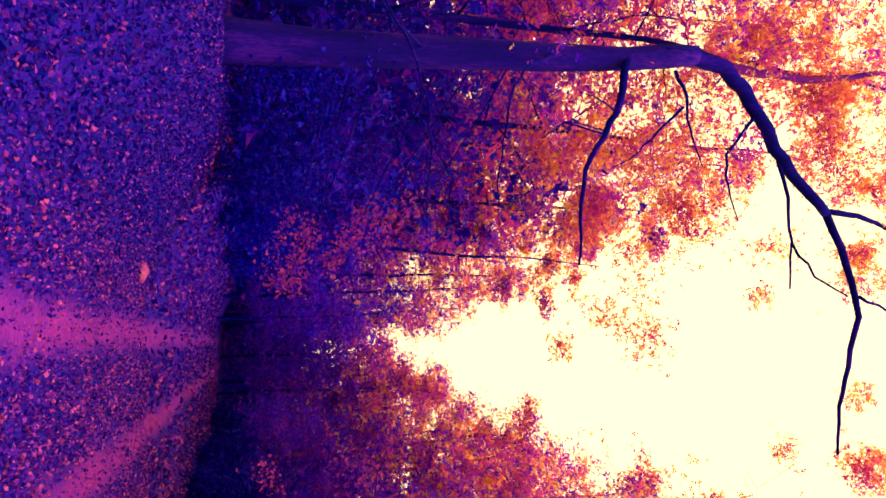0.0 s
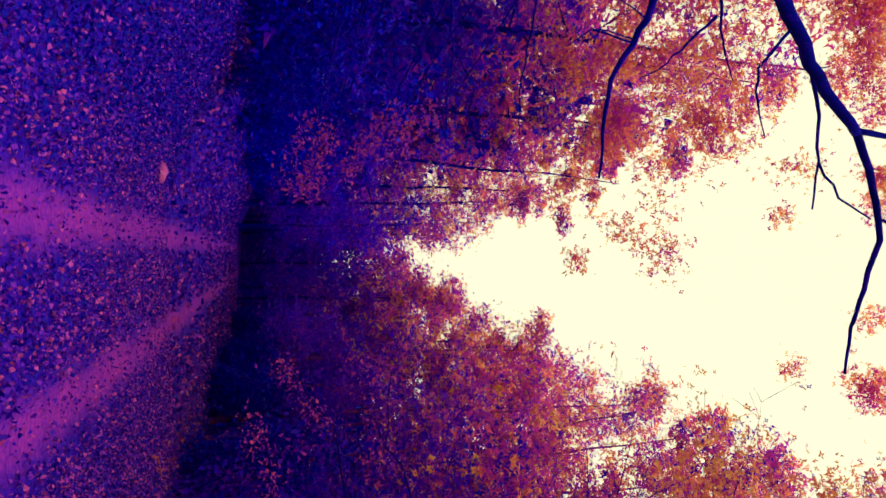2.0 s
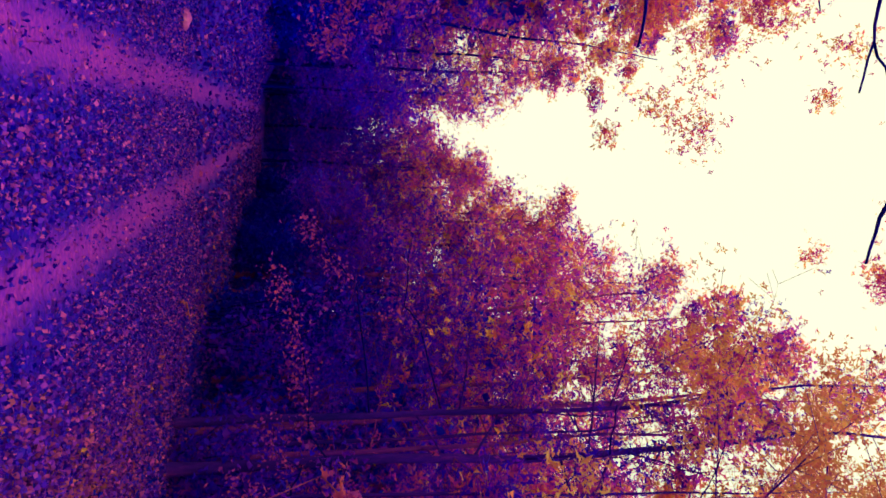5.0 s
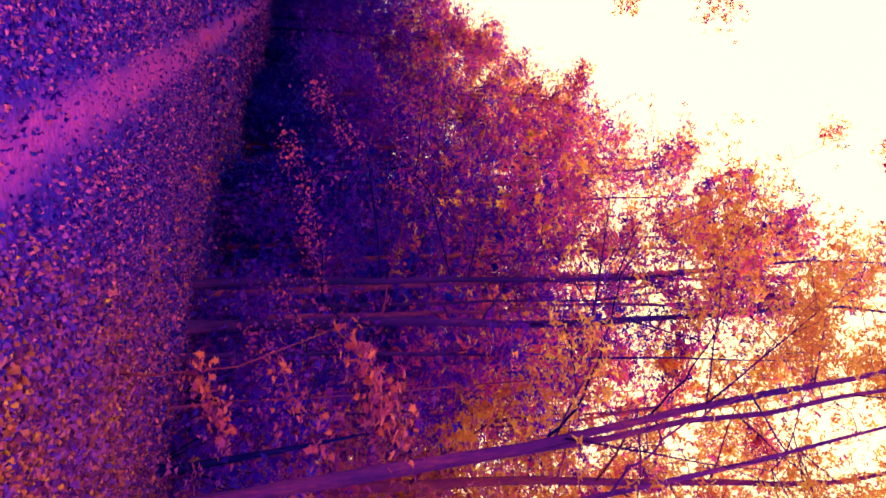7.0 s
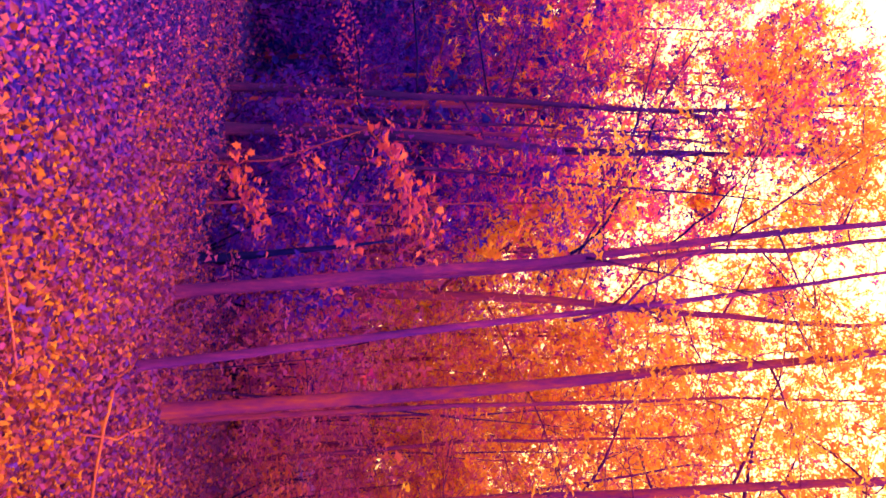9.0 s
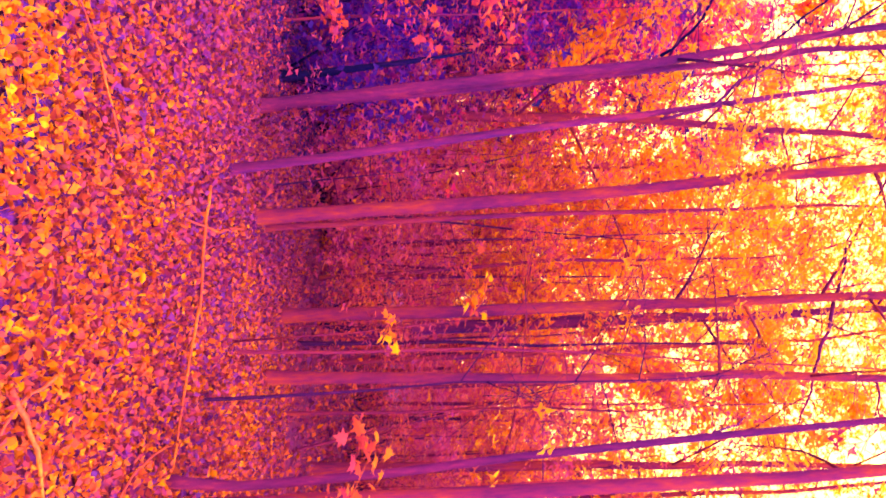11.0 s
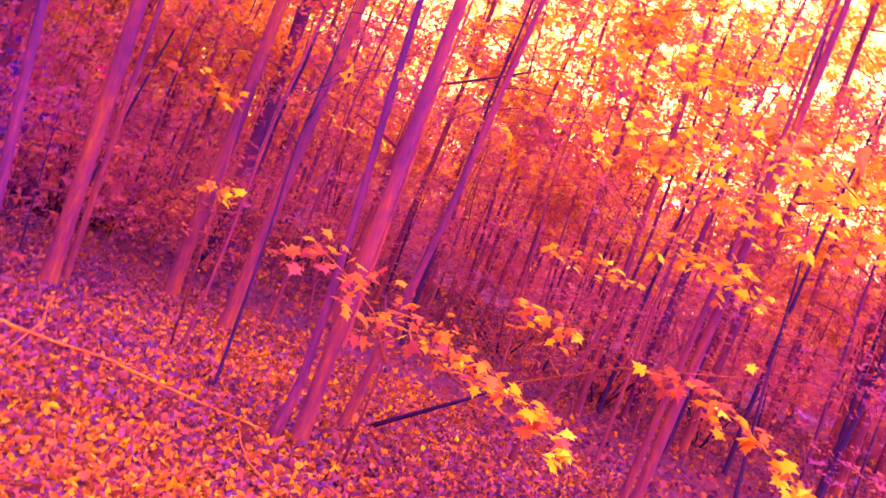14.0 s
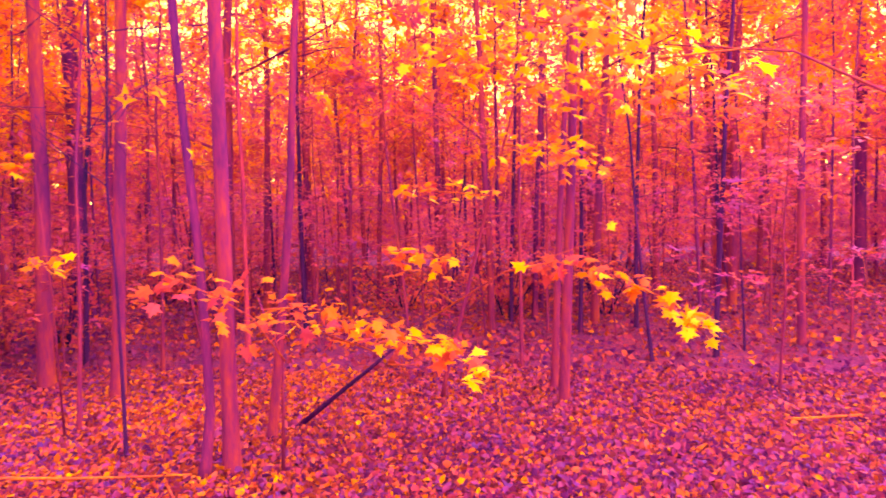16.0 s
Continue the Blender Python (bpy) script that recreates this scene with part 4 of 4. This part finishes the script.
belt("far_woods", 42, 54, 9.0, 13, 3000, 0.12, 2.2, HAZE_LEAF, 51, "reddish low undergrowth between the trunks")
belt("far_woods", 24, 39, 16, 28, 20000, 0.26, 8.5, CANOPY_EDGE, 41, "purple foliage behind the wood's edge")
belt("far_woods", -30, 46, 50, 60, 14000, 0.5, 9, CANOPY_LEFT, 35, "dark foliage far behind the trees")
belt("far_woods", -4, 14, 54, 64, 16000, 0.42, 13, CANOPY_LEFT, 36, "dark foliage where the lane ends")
belt("far_woods", 44, 140, 13, 27, 34000, 0.17, 8.5, UNDER_LEAF, 49, "orange foliage between the trunks", 2.6, CANOPY)
belt("far_woods", 47.5, 61, 13, 24, 13500, 0.17, 12, CANOPY, 50, "orange crowns deeper in the wood", 4.0, UNDER_LEAF)
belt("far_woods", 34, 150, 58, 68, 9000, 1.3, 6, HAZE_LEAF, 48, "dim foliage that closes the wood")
# out of view: two coarse belts added to limit sky light from these sides
belt("far_woods", -170, -30, 24, 44, 9000, 0.9, 12, CANOPY_LEFT, 46, "unseen coarse foliage added to hold back sky light beside the bank")
belt("far_woods", 148, 190, 24, 44, 5000, 0.9, 10, HAZE_LEAF, 47, "unseen coarse foliage added to hold back sky light behind the lane")
for i in range(15):
    d, a = prng.uniform(9.5, 15), radians(prng.uniform(36, 112))
    bush(0.8 + d * math.sin(a), -0.6 + d * math.cos(a), prng.uniform(0.6, 1.1), prng.uniform(0.7, 1.5), 420, 0.09, UNDER_LEAF, "low reddish bush in the wood", "bushes of the wood")

# ---- maple sprays close by, leaf by leaf ----
def maple_leaf_mesh():
    """A five-lobed leaf with pointed teeth, slightly cupped, 1 long."""
    rim = [(0.0, 0.0), (0.16, -0.08), (0.40, -0.06), (0.28, 0.10), (0.34, 0.20), (0.62, 0.34), (0.40, 0.42), (0.24, 0.46), (0.30, 0.66), (0.14, 0.64), (0.0, 1.0)]
    rim = rim + [(-x, y) for x, y in rim[-2:0:-1]]
    vs = [(0, 0.32, 0.0)] + [(x, y, -0.32 * abs(x) ** 1.5 - 0.12 * max(0, y - 0.3)) for x, y in rim]
    fs = [(0, 1 + i, 1 + (i + 1) % len(rim)) for i in range(len(rim))]
    st = len(vs)
    vs += [(-0.008, 0.02, 0), (0.008, 0.02, 0), (0.006, -0.4, 0.05), (-0.006, -0.4, 0.05)]
    fs.append((st, st + 1, st + 2, st + 3))
    return [mesh_of("leaf", vs, fs, m, False) for m in (MAPLE, MAPLE_DULL, MAPLE_ROSE)]


LEAF, LEAF_DULL, LEAF_ROSE = maple_leaf_mesh()


def spray_leaves(root, twig, way, count, size, rng, spread, me, tip):
    for _ in range(int(count * 1.8)):
        k = rng.uniform(0.15, 1.0) * (len(way) - 1)
        j = min(len(way) - 2, int(k))
        p = Vector(way[j]).lerp(Vector(way[j + 1]), k - j) - Vector(root.location)
        p += Vector((rng.normal() * spread, rng.normal() * spread, rng.normal() * spread * 0.5))
        dull = 1 - (k / (len(way) - 1)) ** 1.6 if tip else 0.3
        ob = part("leaf", LEAF_DULL if rng.uniform() < dull and me is not LEAF_ROSE else me, twig)
        s = size * rng.uniform(0.5, 1.1)
        ob.matrix_basis = Matrix.LocRotScale(p, Euler((rng.normal() * 0.45 - 0.35, rng.normal() * 0.4, rng.uniform(0, 6.28))), (s, s, s))


def maple_spray(kind, stem, r0, twigs, label, category="sapling", bark=None, size=0.108, me=None, tip=False):
    """A thin stem with side twigs that carry single lobed leaves."""
    root = new(kind)
    root.location = stem[0]
    o = Vector(stem[0])
    bv, bf = [], []
    m = len(stem) - 1
    tube(bv, bf, [Vector(p) - o for p in stem], [r0 * (1 - 0.75 * i / m) for i in range(m + 1)], 6)
    part("stem", mesh_of("stem", bv, bf, bark or BARK), root)
    for pts, count, spread in twigs:
        bv, bf = [], []
        tube(bv, bf, [Vector(p) - o for p in pts], [0.006 - 0.004 * i / (len(pts) - 1) for i in range(len(pts))], 5)
        twig = part("twig", mesh_of("twig", bv, bf, STICK), root)
        spray_leaves(root, twig, pts, count, size, rng, spread, me or LEAF, tip)
    return tagged(root, label, category, "maple sprays")


maple_spray("maple_branch", [(5.72, 0.78, 0.0), (5.66, 0.18, 0.48), (5.51, -0.18, 0.79)], 0.022, [
    ([(5.51, -0.18, 0.79), (5.34, -0.73, 1.14), (5.08, -1.41, 1.38)], 1, 0.06),
    ([(5.45, -0.4, 0.93), (5.18, 0.01, 1.28), (5.11, -0.18, 1.29), (5.03, -0.46, 1.24)], 18, 0.06),
    ([(5.34, -0.73, 1.14), (5.33, -1.07, 1.21), (5.18, -1.44, 1.12), (5.02, -1.71, 0.99), (4.93, -1.88, 0.83)], 44, 0.06),
    ([(5.6, 0.1, 0.55), (4.97, 0.45, 0.84), (4.88, 0.01, 0.84), (4.82, -0.23, 0.81), (4.74, -0.44, 0.73), (4.64, -0.66, 0.62)], 52, 0.08),
], "leaning dead maple branch hung with yellow lobed leaves", "branch", bark=BARK_PLUM, tip=True)
maple_spray("maple_sapling", [(4.72, 0.55, 0.0), (4.68, 0.52, 0.7), (4.55, 0.62, 1.1)], 0.012, [
    ([(4.66, 0.5, 0.7), (4.51, 0.63, 0.97), (4.44, 0.81, 1.1), (4.33, 1.03, 1.22)], 34, 0.13),
    ([(4.6, 0.6, 1.0), (4.75, 0.4, 1.0), (4.9, 0.2, 0.92)], 16, 0.12),
], "young maple with orange lobed leaves beside a trunk", me=LEAF_DULL, size=0.095)
maple_spray("maple_sapling", [(6.45, -0.2, 0.0), (6.42, -0.24, 0.21), (6.33, -0.42, 0.87), (6.24, -0.59, 1.54), (6.14, -0.77, 2.17), (6.03, -1.0, 2.97), (5.93, -1.07, 3.36)], 0.022, [
    ([(6.04, -0.86, 2.45), (5.82, -1.2, 2.44), (5.57, -1.56, 2.28)], 52, 0.16),
    ([(6.14, -0.74, 2.05), (5.93, -1.08, 1.99), (5.69, -1.43, 1.82)], 46, 0.14),
    ([(6.14, -0.63, 1.67), (6.03, -0.3, 1.7), (5.99, 0.03, 1.73)], 20, 0.12),
    ([(6.04, -0.91, 2.69), (5.84, -0.59, 2.69), (5.72, -0.26, 2.51)], 52, 0.18),
    ([(6.03, -0.98, 2.93), (5.8, -1.37, 2.81), (5.54, -1.67, 2.59)], 54, 0.18),
    ([(5.95, -1.05, 3.3), (5.7, -0.7, 3.2), (5.5, -0.3, 3.1)], 40, 0.2),
], "slanting young maple with yellow lobed leaves", size=0.095)
maple_spray("maple_sapling", [(4.2, -4.6, 0.0), (4.3, -3.9, 1.1), (4.5, -3.0, 1.9), (4.75, -2.3, 2.35), (5.1, -1.7, 2.5)], 0.016, [
    ([(4.85, -2.1, 2.4), (4.74, -1.59, 2.34), (4.58, -1.81, 2.22), (4.52, -1.99, 2.12)], 22, 0.12),
    ([(5.1, -1.7, 2.45), (4.99, -1.35, 2.62), (4.74, -1.3, 2.6)], 14, 0.12),
], "young maple with large yellow leaves", size=0.11)
maple_spray("maple_sapling", [(5.3, 2.3, 0.0), (5.2, 2.28, 1.0), (5.09, 2.29, 1.83)], 0.01, [
    ([(5.09, 2.29, 1.83), (4.93, 2.35, 1.93), (4.78, 2.54, 1.99)], 12, 0.06),
    ([(5.2, 2.28, 1.2), (5.0, 2.2, 1.3), (4.9, 2.0, 1.3)], 9, 0.08),
], "thin young maple with a few yellow leaves", size=0.09)
maple_spray("maple_sapling", [(3.7, 4.9, 0.0), (3.66, 4.78, 0.3), (3.5, 4.6, 1.0), (3.13, 4.49, 1.73)], 0.014, [
    ([(3.62, 4.75, 0.5), (3.62, 4.68, 0.71), (3.79, 4.47, 0.84), (4.01, 4.32, 0.92)], 80, 0.09),
    ([(3.13, 4.49, 1.73), (3.29, 4.3, 1.95), (3.48, 4.07, 2.06), (3.71, 3.92, 2.23)], 110, 0.13),
    ([(3.4, 4.55, 1.3), (3.6, 4.3, 1.4), (3.81, 4.09, 1.68)], 34, 0.12),
], "young maple with reddish hanging leaves at the wood's edge", me=LEAF_ROSE, size=0.075)

# ---- dead sticks, a stump and a stone on the ground ----
def stick(points, r0, r1, label):
    root = new("fallen_stick")
    o = Vector((*points[0], height(*points[0]) + r0))
    root.location = o
    bv, bf = [], []
    q = []
    for i in range(len(points) - 1):
        for k in range(4):
            x = points[i][0] + (points[i + 1][0] - points[i][0]) * k / 4 + prng.uniform(-0.012, 0.012)
            y = points[i][1] + (points[i + 1][1] - points[i][1]) * k / 4 + prng.uniform(-0.012, 0.012)
            q.append(Vector((x, y, height(x, y) + r0 + 0.03)) - o)
    m = len(q) - 1
    tube(bv, bf, q, [r0 + (r1 - r0) * i / m for i in range(m + 1)], 6)
    part("stem", mesh_of("stem", bv, bf, STICK), root)
    return tagged(root, label, "stick", "fallen sticks")


stick([(4.28, 2.95), (4.39, 2.43), (4.5, 1.9)], 0.014, 0.009, "pale dead stick lying on fallen leaves")
stick([(4.44, 2.06), (4.55, 1.4), (4.62, 0.92)], 0.011, 0.006, "thin dead stick lying on fallen leaves")
stick([(3.02, 0.74), (3.27, 0.63), (3.41, 0.49), (3.7, 0.3)], 0.012, 0.006, "thin crooked dead twig on fallen leaves")
stick([(5.2, 3.35), (4.6, 2.8), (3.81, 2.29)], 0.012, 0.007, "thin dead stick lying on fallen leaves")
stick([(5.94, -2.71), (6.09, -3.46)], 0.014, 0.01, "thin dead stick lying on fallen leaves")
stick([(3.55, 9.6), (3.75, 10.1), (4.2, 10.4)], 0.02, 0.01, "thin dead stick at the lane's edge")

for i in range(16):
    x, y, a = prng.uniform(3.0, 8.5), prng.uniform(-3.2, 4.5), prng.uniform(0, 6.28)
    n = prng.uniform(0.3, 0.9)
    stick([(x, y), (x + 0.5 * n * math.cos(a), y + 0.5 * n * math.sin(a)), (x + n * math.cos(a + 0.2), y + n * math.sin(a + 0.2))], prng.uniform(0.005, 0.012), 0.004, "thin dead twig lying on fallen leaves")

snag = new("dead_stem")
snag.location = (5.43, 5.7, height(5.43, 5.7))
v, f = [], []
tube(v, f, [(0, 0, -0.1), (0.02, 0, 0.15), (-0.03, 0.02, 0.7), (-0.1, 0.06, 1.5), (-0.16, 0.1, 2.1)], [0.09, 0.05, 0.04, 0.025, 0.01], 8)
part("trunk", mesh_of("trunk", v, f, BARK_DARK), snag)
tagged(snag, "dark broken dead stem standing in the wood", "dead tree")

twin = new("bent_stem")
twin.location = (4.66, 1.02, height(4.66, 1.02))
v, f = [], []
tube(v, f, [(0, 0, -0.1), (0.01, -0.03, 0.1), (0.04, -0.05, 0.4), (0.05, -0.03, 0.8), (0.06, 0.0, 1.3), (0.05, 0.06, 2.0), (0.0, 0.12, 3.2), (-0.05, 0.2, 5.0), (-0.1, 0.2, 7.5)],
     [0.055, 0.036, 0.031, 0.029, 0.028, 0.026, 0.024, 0.02, 0.01], 8)
part("trunk", mesh_of("trunk", v, f, BARK_DUSK), twin)
for z, a in ((3.2, 0.6), (4.6, 2.9), (5.6, 5.0)):
    bv, bf = [], []
    tube(bv, bf, bent((0, 0.14, z), (0.6 * math.cos(a), 0.14 + 0.6 * math.sin(a), z + 0.5), 5, 0.12, rng), [0.01 - 0.0015 * i for i in range(6)], 5)
    part("branch", mesh_of("branch", bv, bf, BARK_DUSK), twin)
tagged(twin, "dark bent stem beside a paler trunk", "sapling")


def stone(x, y, s, label):
    bm = bmesh.new()
    bmesh.ops.create_icosphere(bm, subdivisions=2, radius=1)
    for q in bm.verts:
        k = 1 + 0.25 * noise.noise(q.co * 1.3 + Vector((x, y, 0)))
        q.co = Vector((q.co.x * s * k, q.co.y * s * 0.8 * k, q.co.z * s * 0.6 * k))
    me = bpy.data.meshes.new("stone")
    bm.to_mesh(me)
    bm.free()
    me.materials.append(STONE)
    ob = new("stone", me)
    ob.location = (x, y, height(x, y) + 0.03)
    return tagged(ob, label, "stone")


stone(-0.25, 11.0, 0.17, "pale stone lying among fallen leaves")

# ---- leafy boughs that hang from the trees beside the lane ----
brng = np.random.default_rng(77)


def bough(root, points, count, size, spread):
    long_branch(root, points, 0.014, 0.004, BARK_DARK)
    q = np.array(points)[1:] - np.array(root.location)
    k = brng.uniform(0, len(q) - 1.001, count)
    j = k.astype(int)
    f = (k - j)[:, None]
    c = q[j] * (1 - f) + q[j + 1] * f + brng.normal(size=(count, 3)) * np.array([spread, spread, spread * 0.8])
    c[:, 2] -= np.abs(brng.normal(size=count)) * spread
    tagged(part("foliage", leaf_mesh("foliage", c, size, SPRAY_LEAF, brng, 0.25, droop=0.9), root, "hanging reddish leaves"), kind="stuff")


bough(big, [(-3.62, 10.4, 3.6), (-1.13, 11.95, 2.74), (-0.7, 11.99, 2.51), (-0.27, 12.01, 2.32), (0.07, 12.02, 2.13)], 260, 0.075, 0.09)
bough(big, [(-3.62, 10.4, 3.2), (-0.99, 11.97, 2.7), (-0.51, 12.0, 2.56), (-0.13, 12.02, 2.47), (0.11, 12.02, 2.37)], 220, 0.075, 0.1)
bough(big, [(-3.64, 10.4, 4.6), (-1.26, 11.94, 3.56), (-0.82, 11.98, 3.33), (-0.43, 12.01, 3.09), (-0.26, 12.01, 2.95)], 230, 0.075, 0.1)
bough(big, [(-3.62, 10.4, 3.0), (-1.3, 11.94, 2.41), (-1.02, 11.97, 2.32), (-0.59, 12.0, 2.04), (-0.02, 12.02, 1.9)], 190, 0.07, 0.1)
bough(big, [(-3.66, 10.4, 5.2), (-1.41, 11.92, 3.85), (-1.02, 11.97, 3.57), (-0.59, 12.0, 3.48)], 170, 0.08, 0.12)
bough(big, [(-3.68, 10.38, 5.8), (-1.45, 11.92, 4.65), (-1.29, 11.94, 4.36), (-1.04, 11.96, 4.06), (-0.65, 11.99, 3.93)], 260, 0.085, 0.16)
bough(NEAR_TREES[18], [(5.2, 8.03, 2.0), (4.47, 7.49, 1.74), (4.04, 7.71, 1.74), (3.6, 7.9, 1.66), (3.09, 8.09, 1.54), (2.65, 8.23, 1.39)], 420, 0.05, 0.09)
bough(NEAR_TREES[20], [(5.23, 7.31, 1.5), (4.72, 7.11, 1.62), (4.54, 7.22, 1.36), (4.25, 7.38, 1.31)], 150, 0.05, 0.09)
bough(NEAR_TREES[20], [(5.22, 7.32, 1.3), (4.65, 6.2, 1.33), (4.5, 6.31, 1.16), (4.28, 6.44, 0.96)], 150, 0.05, 0.08)
bough(NEAR_TREES[20], [(5.24, 7.3, 1.8), (4.92, 5.76, 1.47), (4.86, 5.8, 1.16), (4.49, 6.07, 1.22)], 90, 0.05, 0.1)
bough(NEAR_TREES[19], [(4.94, 8.75, 2.6), (3.16, 9.02, 2.41), (2.88, 9.1, 2.15), (2.43, 9.21, 1.9), (2.33, 9.23, 1.79)], 220, 0.055, 0.1)
bough(NEAR_TREES[19], [(4.93, 8.75, 3.6), (3.66, 8.85, 3.27), (3.44, 8.92, 3.07), (2.5, 9.19, 3.18), (2.37, 9.23, 3.02)], 300, 0.06, 0.16)
